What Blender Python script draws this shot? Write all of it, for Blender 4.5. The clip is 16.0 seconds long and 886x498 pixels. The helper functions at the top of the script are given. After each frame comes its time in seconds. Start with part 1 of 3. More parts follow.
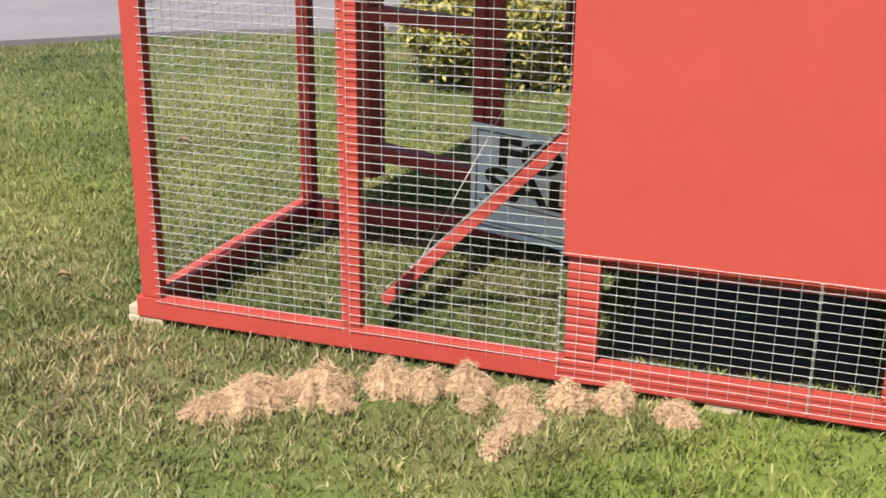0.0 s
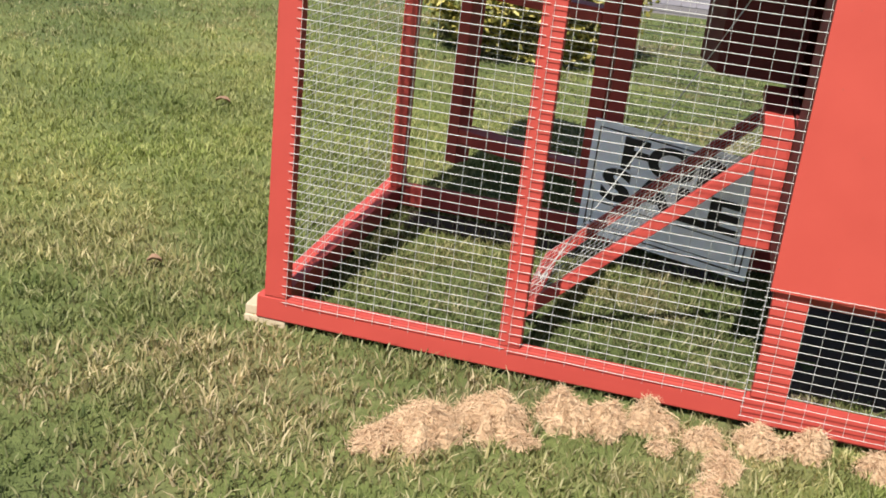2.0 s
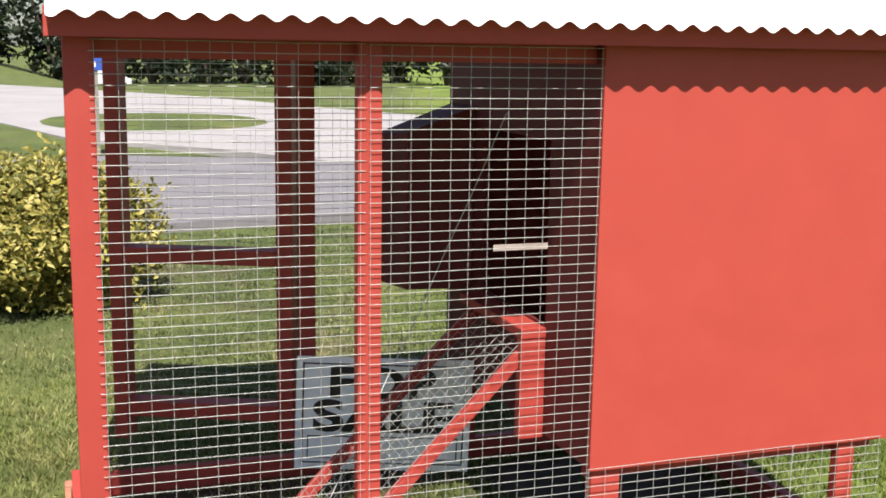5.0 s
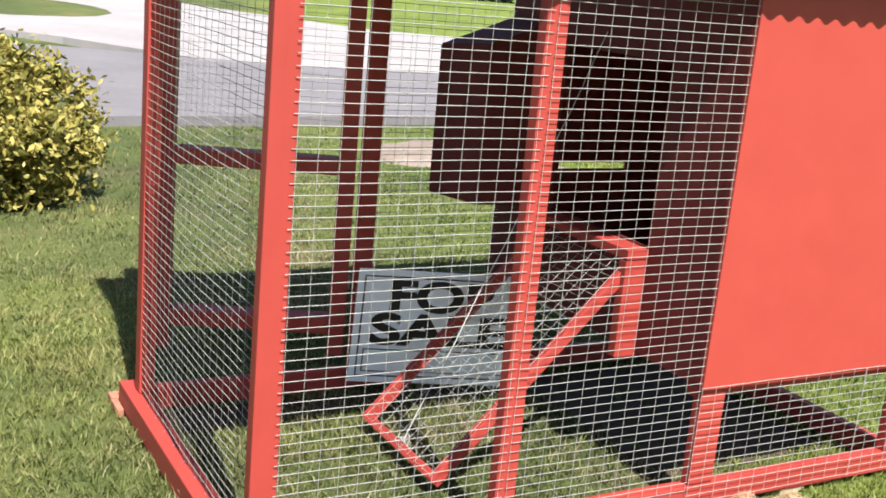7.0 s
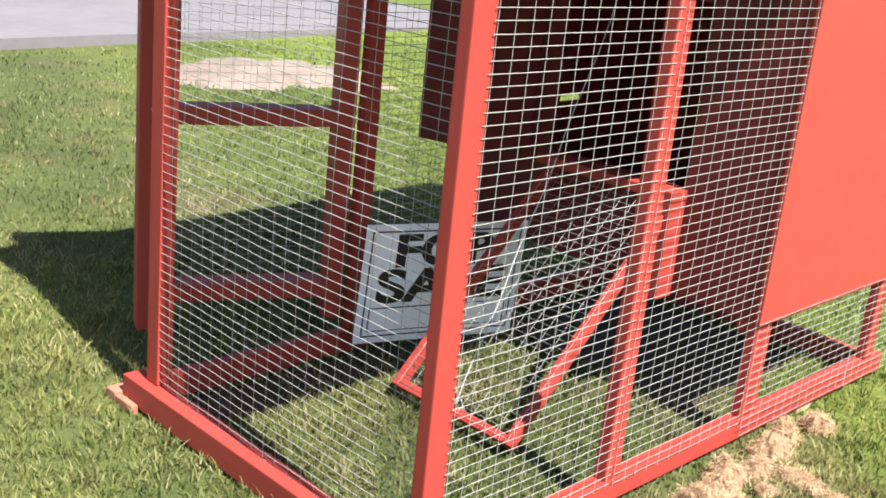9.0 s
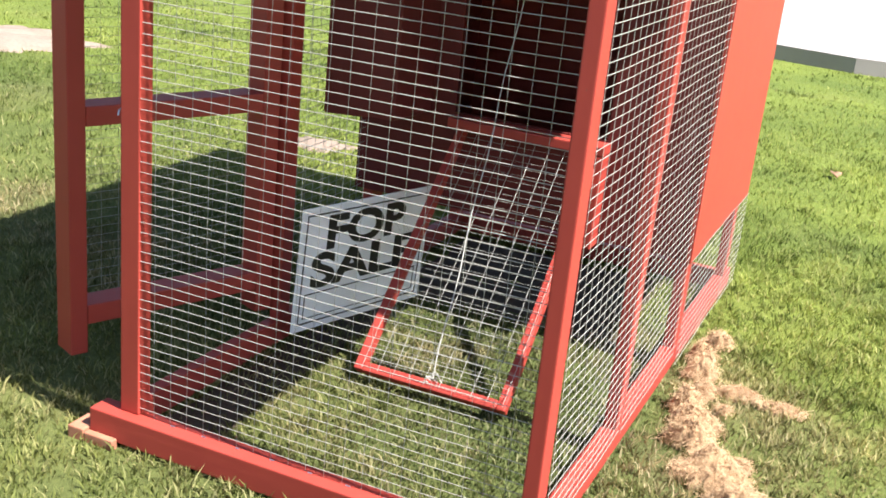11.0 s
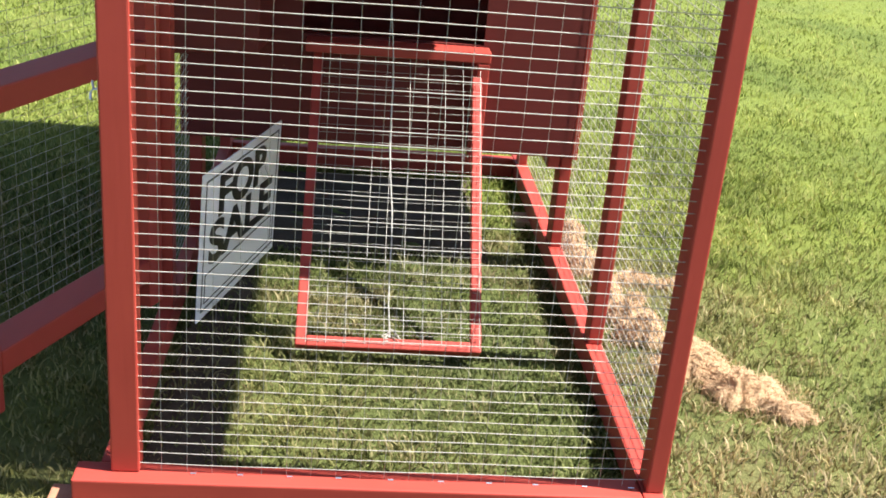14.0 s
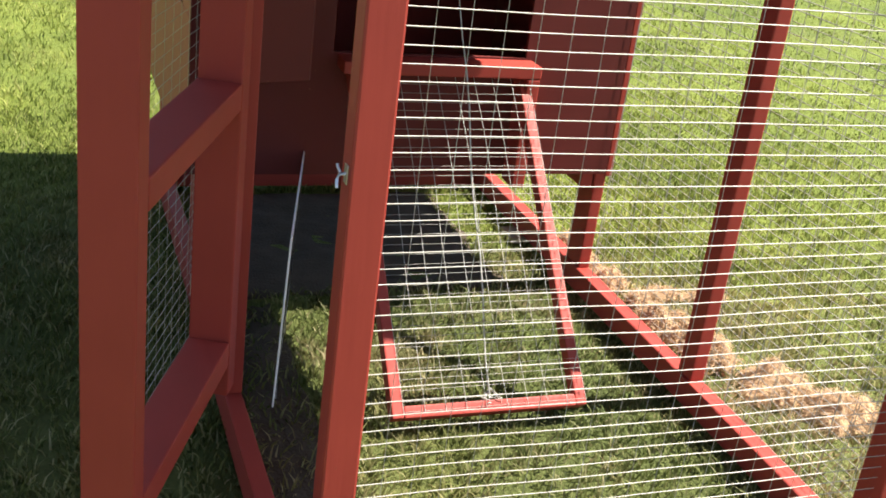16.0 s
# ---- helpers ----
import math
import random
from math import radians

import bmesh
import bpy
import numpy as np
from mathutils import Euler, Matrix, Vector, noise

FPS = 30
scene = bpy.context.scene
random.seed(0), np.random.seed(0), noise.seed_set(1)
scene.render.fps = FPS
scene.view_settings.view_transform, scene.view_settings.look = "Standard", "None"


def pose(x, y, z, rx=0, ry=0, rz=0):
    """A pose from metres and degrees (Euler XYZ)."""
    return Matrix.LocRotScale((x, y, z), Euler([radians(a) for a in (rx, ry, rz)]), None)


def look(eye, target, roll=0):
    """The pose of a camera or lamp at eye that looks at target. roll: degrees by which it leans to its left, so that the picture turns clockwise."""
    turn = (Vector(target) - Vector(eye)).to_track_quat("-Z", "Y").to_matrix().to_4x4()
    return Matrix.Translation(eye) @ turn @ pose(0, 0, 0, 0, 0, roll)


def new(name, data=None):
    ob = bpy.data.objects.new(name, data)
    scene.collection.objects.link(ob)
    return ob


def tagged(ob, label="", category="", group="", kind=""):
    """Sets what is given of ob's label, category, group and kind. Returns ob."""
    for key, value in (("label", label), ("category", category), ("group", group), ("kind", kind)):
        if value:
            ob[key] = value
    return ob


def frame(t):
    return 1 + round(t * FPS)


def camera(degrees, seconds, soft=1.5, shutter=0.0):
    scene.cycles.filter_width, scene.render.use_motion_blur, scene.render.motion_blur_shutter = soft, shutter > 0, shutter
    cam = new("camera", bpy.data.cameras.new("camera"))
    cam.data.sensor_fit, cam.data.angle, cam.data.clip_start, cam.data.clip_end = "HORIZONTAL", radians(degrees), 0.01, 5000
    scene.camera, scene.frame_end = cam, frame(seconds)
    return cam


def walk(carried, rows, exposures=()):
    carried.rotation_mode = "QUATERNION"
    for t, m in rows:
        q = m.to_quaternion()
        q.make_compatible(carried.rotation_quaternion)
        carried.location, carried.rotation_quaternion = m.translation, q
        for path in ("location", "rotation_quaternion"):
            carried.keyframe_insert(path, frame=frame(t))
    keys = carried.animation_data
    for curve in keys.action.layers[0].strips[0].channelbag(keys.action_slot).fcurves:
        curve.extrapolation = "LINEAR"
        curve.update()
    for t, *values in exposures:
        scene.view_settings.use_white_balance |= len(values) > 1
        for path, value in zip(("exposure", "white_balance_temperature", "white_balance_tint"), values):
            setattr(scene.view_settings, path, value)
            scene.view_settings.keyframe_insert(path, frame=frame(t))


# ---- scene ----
cam = camera(43.0, 16.0, soft=1.75)
PATH = [
    (0, (1.906, -2.76, 1.376), (1.297, -0.972, 0.721), 0.6),
    (0.5, (1.726, -2.576, 1.383), (1.105, -0.791, 0.729), -0.9),
    (1, (1.484, -2.625, 1.412), (0.983, -0.819, 0.715), 1.9),
    (1.5, (1.242, -2.666, 1.429), (0.838, -0.846, 0.706), 5.2),
    (2, (1.088, -2.667, 1.412), (0.674, -0.854, 0.677), 6.3),
    (2.5, (0.747, -2.632, 1.401), (0.363, -0.833, 0.615), 5.3),
    (3, (0.619, -2.67, 1.454), (0.269, -0.874, 0.645), 2.1),
    (3.5, (0.514, -2.766, 1.481), (0.428, -0.918, 0.719), 1.5),
    (4, (0.263, -2.821, 1.445), (0.518, -0.935, 0.829), 2.2),
    (4.5, (0.194, -2.786, 1.486), (0.638, -0.882, 1.064), 1.5),
    (4.7, (0.115, -2.719, 1.523), (0.647, -0.822, 1.176), 1.0),
    (6.8, (-0.787, -2.344, 1.427), (0.137, -0.625, 0.989), 4.4),
    (7, (-0.825, -2.239, 1.482), (0.125, -0.548, 0.995), 5.3),
    (7.5, (-1.01, -2.051, 1.514), (0.054, -0.449, 0.967), 6.7),
    (8, (-1.277, -1.886, 1.541), (-0.041, -0.439, 0.925), 7.5),
    (8.5, (-1.466, -1.719, 1.519), (-0.136, -0.371, 0.875), 7.4),
    (9, (-1.546, -1.46, 1.506), (-0.174, -0.137, 0.897), 5.9),
    (9.5, (-1.679, -1.282, 1.553), (-0.259, -0.034, 0.9), 4.8),
    (9.7, (-1.79, -1.18, 1.57), (-0.306, -0.031, 0.879), 5.3),
    (12, (-2.112, -0.185, 1.497), (-0.32, 0.387, 0.815), 4.0),
    (12.5, (-1.962, 0.017, 1.518), (-0.174, 0.495, 0.76), 3.9),
    (13, (-1.83, 0.191, 1.546), (-0.004, 0.541, 0.81), 4.4),
    (13.5, (-1.9, 0.497, 1.462), (-0.022, 0.479, 0.777), 6.1),
    (14, (-1.966, 0.715, 1.453), (-0.133, 0.528, 0.677), 5.3),
    (14.5, (-1.748, 0.893, 1.504), (0.057, 0.771, 0.651), 4.6),
    (15, (-1.596, 1.089, 1.51), (0.221, 0.93, 0.688), 3.9),
    (15.5, (-1.456, 1.375, 1.537), (0.301, 0.923, 0.695), 6.9),
    (16, (-1.402, 1.557, 1.426), (0.305, 0.879, 0.634), 7.5),
]
walk(cam, [(t, look(eye, target, roll)) for t, eye, target, roll in PATH],
     exposures=[(0, 1.02, 6250, 10), (3, 1.06, 6250, 10), (4.5, 1.00, 6250, 10), (7, 1.25, 6150, 10), (9.5, 1.57, 6200, 10), (12, 1.77, 6450, 10), (13.5, 1.85, 6500, 10), (14.5, 1.60, 6600, 10), (15, 1.83, 6700, 10), (15.5, 1.86, 6800, 10), (16, 1.68, 6800, 10)])

# ---- world, sun ----
world = bpy.data.worlds.new("world")
scene.world = world
world.use_nodes = True
wn = world.node_tree.nodes
sky = wn.new("ShaderNodeTexSky")
sky.sky_type = "NISHITA"
sky.sun_disc = False
# light travels along (0.15, 1, -1.5)
SUN_DIR = Vector((0.15, 1.0, -1.5)).normalized()
sky.sun_elevation = math.asin(-SUN_DIR.z)
sky.sun_rotation = math.atan2(-SUN_DIR.x, -SUN_DIR.y)
wn["Background"].inputs["Strength"].default_value = 0.057
world.node_tree.links.new(sky.outputs[0], wn["Background"].inputs["Color"])
sun_data = bpy.data.lights.new("sun", "SUN")
sun_data.energy = 5.0
sun_data.angle = radians(0.53)
sun_data.color = (1.0, 0.95, 0.88)
sun = new("sun", sun_data)
sun.matrix_world = Matrix.Translation((0, -10, 15)) @ SUN_DIR.to_track_quat("-Z", "Y").to_matrix().to_4x4()


# ---- materials ----
def material(name, rough=0.6, metal=0.0, spec=0.5):
    m = bpy.data.materials.new(name)
    m.use_nodes = True
    b = m.node_tree.nodes["Principled BSDF"]
    b.inputs["Roughness"].default_value = rough
    b.inputs["Metallic"].default_value = metal
    b.inputs["Specular IOR Level"].default_value = spec
    return m, m.node_tree.nodes, m.node_tree.links, b


def coords(n, l, scale=(1, 1, 1), which="Object"):
    tc, mp = n.new("ShaderNodeTexCoord"), n.new("ShaderNodeMapping")
    mp.inputs["Scale"].default_value = scale
    l.new(tc.outputs[which], mp.inputs["Vector"])
    return mp.outputs["Vector"]


def noise_tex(n, l, vec, scale, detail=4, rough=0.55):
    t = n.new("ShaderNodeTexNoise")
    t.inputs["Scale"].default_value = scale
    t.inputs["Detail"].default_value = detail
    t.inputs["Roughness"].default_value = rough
    if vec:
        l.new(vec, t.inputs["Vector"])
    return t.outputs["Fac"]


def ramp_tex(n, l, fac, stops):
    r = n.new("ShaderNodeValToRGB")
    while len(r.color_ramp.elements) < len(stops):
        r.color_ramp.elements.new(0.5)
    for e, (p, c) in zip(r.color_ramp.elements, stops):
        e.position, e.color = p, (*c, 1)
    l.new(fac, r.inputs["Fac"])
    return r.outputs["Color"]


def mix_tex(n, l, fac, a, b):
    m = n.new("ShaderNodeMix")
    m.data_type = "RGBA"
    for k, v in ((0, fac), (6, a), (7, b)):
        if isinstance(v, (int, float)):
            m.inputs[k].default_value = v
        elif isinstance(v, tuple):
            m.inputs[k].default_value = (*v, 1)
        else:
            l.new(v, m.inputs[k])
    return m.outputs[2]


def bump(n, l, b, height, strength, dist):
    bp = n.new("ShaderNodeBump")
    bp.inputs["Strength"].default_value = strength
    bp.inputs["Distance"].default_value = dist
    l.new(height, bp.inputs["Height"])
    l.new(bp.outputs["Normal"], b.inputs["Normal"])


def red_paint(name, scale, dark, light, rough):
    """Barn-red paint over timber: grain along the piece, faint blotches."""
    m, n, l, b = material(name, rough, 0, 0.35)
    v = coords(n, l, scale, "Object")
    grain = noise_tex(n, l, v, 40, 5, 0.6)
    blot = noise_tex(n, l, coords(n, l), 6, 3)
    c1 = ramp_tex(n, l, blot, [(0.3, dark), (0.75, light)])
    c2 = mix_tex(n, l, grain, c1, light)
    speck = noise_tex(n, l, coords(n, l), 90, 2)
    chip = ramp_tex(n, l, speck, [(0.74, (0, 0, 0)), (0.8, (1, 1, 1))])
    l.new(mix_tex(n, l, chip, c2, (0.238, 0.066, 0.046)), b.inputs["Base Color"])
    bump(n, l, b, grain, 0.25, 0.002)
    return m


RED_LO, RED_HI = (0.304, 0.038, 0.028), (0.370, 0.050, 0.036)
RED_X = red_paint("red_paint_along_x", (0.08, 1, 1), RED_LO, RED_HI, 0.55)
RED_Y = red_paint("red_paint_along_y", (1, 0.08, 1), RED_LO, RED_HI, 0.55)
RED_Z = red_paint("red_paint_along_z", (1, 1, 0.08), RED_LO, RED_HI, 0.55)
# the plywood red again, with the run's deep shade put into the colour
PANEL_SHADED = red_paint("red_plywood_in_shade", (0.25, 0.25, 0.25), (0.098, 0.013, 0.011), (0.132, 0.018, 0.015), 0.65)
PANEL = red_paint("red_painted_plywood", (0.25, 0.25, 0.25), (0.340, 0.044, 0.031), (0.396, 0.057, 0.040), 0.5)


def wire_material():
    m, n, l, b = material("galvanised_wire", 0.5, 0.25)
    f = noise_tex(n, l, coords(n, l), 120, 2)
    l.new(ramp_tex(n, l, f, [(0.3, (0.350, 0.336, 0.302)), (0.7, (0.485, 0.470, 0.428))]), b.inputs["Base Color"])
    return m


WIRE = wire_material()


def plain(name, lo, hi, scale, rough, metal=0.0, bump_strength=0.2, dist=0.002):
    m, n, l, b = material(name, rough, metal)
    f = noise_tex(n, l, coords(n, l), scale, 5)
    g = noise_tex(n, l, coords(n, l), scale * 9, 2)
    c = ramp_tex(n, l, f, [(0.3, lo), (0.7, hi)])
    l.new(mix_tex(n, l, 0.25, c, ramp_tex(n, l, g, [(0.35, lo), (0.65, hi)])), b.inputs["Base Color"])
    if bump_strength:
        bump(n, l, b, g, bump_strength, dist)
    return m


RAW_WOOD = plain("raw_pine", (0.363, 0.277, 0.172), (0.462, 0.376, 0.251), 14, 0.7)
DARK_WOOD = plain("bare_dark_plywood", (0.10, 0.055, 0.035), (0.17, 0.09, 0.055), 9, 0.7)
ROOF = plain("white_corrugated_metal", (0.74, 0.74, 0.73), (0.82, 0.82, 0.81), 3, 0.4, 0.0, 0.1)
SIGN_WHITE = plain("white_sign_plastic", (0.90, 0.91, 0.94), (0.93, 0.94, 0.96), 8, 0.35, 0, 0.05)
SIGN_BLACK = plain("black_sign_ink", (0.012, 0.012, 0.014), (0.02, 0.02, 0.022), 20, 0.4, 0, 0)
CORD = plain("pale_cord", (0.44, 0.43, 0.39), (0.54, 0.53, 0.49), 90, 0.7)
STEEL = plain("zinc_steel", (0.55, 0.57, 0.62), (0.72, 0.74, 0.8), 40, 0.3, 0.9, 0.05)
ASPHALT = plain("grey_driveway", (0.142, 0.127, 0.131), (0.188, 0.170, 0.174), 1.2, 0.85, 0, 0.4, 0.01)
CONCRETE = plain("pale_road", (0.268, 0.240, 0.233), (0.35, 0.318, 0.305), 0.5, 0.85, 0, 0.3, 0.01)
DIRT = plain("sandy_soil", (0.165, 0.125, 0.096), (0.277, 0.215, 0.172), 4, 0.9, 0, 0.6, 0.01)
BARK = plain("bark", (0.059, 0.040, 0.026), (0.106, 0.073, 0.053), 18, 0.9, 0, 0.6, 0.01)
WHITE_PAINT = plain("white_vehicle_paint", (0.72, 0.72, 0.72), (0.8, 0.8, 0.8), 4, 0.3, 0, 0)
DARK_GLASS = plain("tinted_glass", (0.02, 0.025, 0.03), (0.03, 0.035, 0.04), 4, 0.08, 0, 0)
RUBBER = plain("tyre_rubber", (0.02, 0.02, 0.02), (0.035, 0.035, 0.035), 20, 0.8)
BLUE_SIGN = plain("blue_sign_sheet", (0.03, 0.07, 0.30), (0.04, 0.09, 0.36), 8, 0.4, 0, 0)
YELLOW = plain("yellow_machine_paint", (0.409, 0.218, 0.026), (0.475, 0.264, 0.040), 4, 0.45, 0, 0)
GREY_WOOD = plain("weathered_post_wood", (0.172, 0.145, 0.119), (0.251, 0.218, 0.178), 16, 0.85)


def foliage(name, stops, rough=0.5, trans=0.25):
    m, n, l, b = material(name, rough, 0, 0.3)
    geo = n.new("ShaderNodeNewGeometry")
    l.new(ramp_tex(n, l, geo.outputs["Random Per Island"], stops), b.inputs["Base Color"])
    b.inputs["Transmission Weight"].default_value = 0.0
    tr = n.new("ShaderNodeBsdfTranslucent")
    l.new(b.inputs["Base Color"].links[0].from_socket, tr.inputs["Color"])
    mx = n.new("ShaderNodeMixShader")
    mx.inputs[0].default_value = trans
    l.new(b.outputs[0], mx.inputs[1])
    l.new(tr.outputs[0], mx.inputs[2])
    l.new(mx.outputs[0], n["Material Output"].inputs["Surface"])
    return m


LEAF = foliage("bush_leaf", [(0.0, (0.066, 0.079, 0.017)), (0.3, (0.198, 0.185, 0.040)), (0.65, (0.383, 0.317, 0.073)), (1.0, (0.502, 0.416, 0.132))])
FAR_LEAF = foliage("tree_leaf", [(0.0, (0.009, 0.015, 0.008)), (0.6, (0.018, 0.028, 0.012)), (1.0, (0.036, 0.046, 0.018))])
STRAW = foliage("straw", [(0.0, (0.300, 0.180, 0.095)), (0.5, (0.480, 0.318, 0.185)), (1.0, (0.590, 0.430, 0.270))], 0.7, 0.15)


def lush(n, l):
    """Greener towards one side of the lawn and away from the trodden front."""
    sep = n.new("ShaderNodeSeparateXYZ")
    l.new(coords(n, l), sep.inputs[0])
    mad = n.new("ShaderNodeMath")
    mad.operation = "MULTIPLY_ADD"
    l.new(sep.outputs[1], mad.inputs[0])
    mad.inputs[1].default_value = -0.3
    l.new(sep.outputs[0], mad.inputs[2])
    wob = n.new("ShaderNodeMath")
    l.new(mad.outputs[0], wob.inputs[0])
    l.new(noise_tex(n, l, coords(n, l), 0.9, 3), wob.inputs[1])
    rng = n.new("ShaderNodeMapRange")
    l.new(wob.outputs[0], rng.inputs[0])
    for k, val in ((1, 0.9), (2, 2.9), (3, 0.0), (4, 0.70)):
        rng.inputs[k].default_value = val
    # the run's own ground is trodden and dull
    gap = n.new("ShaderNodeVectorMath")
    gap.operation = "DISTANCE"
    l.new(coords(n, l), gap.inputs[0])
    gap.inputs[1].default_value = (0.75, 0.45, 0)
    near = n.new("ShaderNodeMapRange")
    l.new(gap.outputs["Value"], near.inputs[0])
    for k, val in ((1, 0.55), (2, 1.15), (3, 0.15), (4, 1.0)):
        near.inputs[k].default_value = val
    out = n.new("ShaderNodeMath")
    out.operation = "MULTIPLY"
    l.new(rng.outputs[0], out.inputs[0])
    l.new(near.outputs[0], out.inputs[1])
    return out.outputs[0]


def sunburnt(n, l, pos):
    """Where the lawn beside the run is paler, with a wandering rim."""
    gap = n.new("ShaderNodeVectorMath")
    gap.operation = "DISTANCE"
    l.new(pos, gap.inputs[0])
    gap.inputs[1].default_value = (-1.3, 1.9, 0)
    reach = n.new("ShaderNodeMath")
    reach.operation = "MULTIPLY"
    reach.inputs[1].default_value = 0.21
    l.new(gap.outputs["Value"], reach.inputs[0])
    wob = n.new("ShaderNodeMath")
    wob.operation = "MULTIPLY_ADD"
    l.new(noise_tex(n, l, pos, 1.7, 4), wob.inputs[0])
    wob.inputs[1].default_value = 0.6
    l.new(reach.outputs[0], wob.inputs[2])
    return ramp_tex(n, l, wob.outputs[0], [(0.45, (0.65, 0.65, 0.65)), (0.92, (0, 0, 0))])


def mottled(n, l, pos, c):
    """Broad darker and lighter drifts over the whole lawn."""
    m = n.new("ShaderNodeMix")
    m.data_type, m.blend_type = "RGBA", "MULTIPLY"
    m.inputs[0].default_value = 1.0
    l.new(c, m.inputs[6])
    l.new(ramp_tex(n, l, noise_tex(n, l, pos, 0.75, 3, 0.6), [(0.36, (0.72, 0.77, 0.78)), (0.62, (1.14, 1.12, 1.08))]), m.inputs[7])
    return m.outputs[2]


def grass_material():
    """Lawn blades: green with dry, sunburnt patches that follow the ground."""
    m, n, l, b = material("lawn_grass", 0.65, 0, 0.2)
    geo = n.new("ShaderNodeNewGeometry")
    pos = coords(n, l, (1, 1, 0), "Object")
    dry = noise_tex(n, l, pos, 1.1, 4, 0.6)
    fine = noise_tex(n, l, pos, 7.0, 3)
    green = ramp_tex(n, l, geo.outputs["Random Per Island"], [(0.0, (0.069, 0.094, 0.029)), (0.45, (0.139, 0.166, 0.054)), (0.8, (0.238, 0.251, 0.102)), (1.0, (0.396, 0.356, 0.211))])
    brown = ramp_tex(n, l, geo.outputs["Random Per Island"], [(0.0, (0.125, 0.115, 0.043)), (0.5, (0.264, 0.221, 0.109)), (1.0, (0.449, 0.370, 0.238))])
    add = n.new("ShaderNodeMath")
    add.operation = "MULTIPLY_ADD"
    l.new(fine, add.inputs[0])
    add.inputs[1].default_value = 0.35
    l.new(dry, add.inputs[2])
    sep = n.new("ShaderNodeSeparateXYZ")
    l.new(coords(n, l), sep.inputs[0])
    side = n.new("ShaderNodeMapRange")
    l.new(sep.outputs[0], side.inputs[0])
    for k, val in ((1, 0.5), (2, 2.5), (3, 0.055), (4, -0.12)):
        side.inputs[k].default_value = val
    tot = n.new("ShaderNodeMath")
    l.new(add.outputs[0], tot.inputs[0])
    l.new(side.outputs[0], tot.inputs[1])
    fac = ramp_tex(n, l, tot.outputs[0], [(0.64, (0, 0, 0)), (0.80, (1, 1, 1))])
    c = mix_tex(n, l, fac, green, brown)
    c = mix_tex(n, l, lush(n, l), c, ramp_tex(n, l, geo.outputs["Random Per Island"], [(0.0, (0.100, 0.142, 0.022)), (0.5, (0.220, 0.278, 0.046)), (1.0, (0.343, 0.373, 0.112))]))
    tuft = noise_tex(n, l, pos, 13.0, 4, 0.65)
    dark = n.new("ShaderNodeMix")
    dark.data_type, dark.blend_type = "RGBA", "MULTIPLY"
    dark.inputs[0].default_value = 1.0
    l.new(c, dark.inputs[6])
    l.new(ramp_tex(n, l, tuft, [(0.32, (0.56, 0.60, 0.55)), (0.66, (1.36, 1.30, 1.30))]), dark.inputs[7])
    c = dark.outputs[2]
    worn = n.new("ShaderNodeMix")
    worn.data_type, worn.blend_type = "RGBA", "MULTIPLY"
    worn.inputs[0].default_value = 1.0
    l.new(c, worn.inputs[6])
    l.new(ramp_tex(n, l, noise_tex(n, l, pos, 2.3, 4, 0.6), [(0.36, (0.74, 0.77, 0.76)), (0.62, (1.20, 1.17, 1.18))]), worn.inputs[7])
    c = worn.outputs[2]
    c = mix_tex(n, l, sunburnt(n, l, pos), c,
                ramp_tex(n, l, geo.outputs["Random Per Island"], [(0.0, (0.119, 0.152, 0.030)), (0.5, (0.264, 0.297, 0.063)), (1.0, (0.422, 0.422, 0.139))]))
    c = mottled(n, l, pos, c)
    l.new(c, b.inputs["Base Color"])
    tr = n.new("ShaderNodeBsdfTranslucent")
    l.new(c, tr.inputs["Color"])
    mx = n.new("ShaderNodeMixShader")
    mx.inputs[0].default_value = 0.38
    l.new(b.outputs[0], mx.inputs[1])
    l.new(tr.outputs[0], mx.inputs[2])
    l.new(mx.outputs[0], n["Material Output"].inputs["Surface"])
    return m


GRASS = grass_material()


def lawn_material():
    m, n, l, b = material("lawn_ground", 0.9, 0, 0.2)
    pos = coords(n, l, (1, 1, 0), "Object")
    big = noise_tex(n, l, pos, 0.35, 4)
    mid = noise_tex(n, l, pos, 1.1, 4, 0.6)
    fine = noise_tex(n, l, pos, 30, 4, 0.7)
    tiny = noise_tex(n, l, pos, 160, 3, 0.7)
    c = ramp_tex(n, l, fine, [(0.3, (0.066, 0.083, 0.023)), (0.6, (0.125, 0.149, 0.045)), (0.8, (0.198, 0.205, 0.079))])
    d = ramp_tex(n, l, fine, [(0.3, (0.119, 0.106, 0.046)), (0.7, (0.218, 0.185, 0.096))])
    c = mix_tex(n, l, ramp_tex(n, l, mid, [(0.52, (0, 0, 0)), (0.68, (1, 1, 1))]), c, d)
    c = mix_tex(n, l, ramp_tex(n, l, big, [(0.35, (0.0, 0.0, 0.0)), (0.7, (0.5, 0.5, 0.5))]), c, (0.125, 0.145, 0.046))
    c = mix_tex(n, l, lush(n, l), c, ramp_tex(n, l, fine, [(0.3, (0.112, 0.155, 0.023)), (0.7, (0.231, 0.290, 0.050))]))
    c = mix_tex(n, l, sunburnt(n, l, pos), c, ramp_tex(n, l, fine, [(0.3, (0.125, 0.145, 0.040)), (0.7, (0.238, 0.251, 0.079))]))
    c = mottled(n, l, pos, c)
    l.new(c, b.inputs["Base Color"])
    bump(n, l, b, tiny, 0.8, 0.02)
    return m


LAWN = lawn_material()


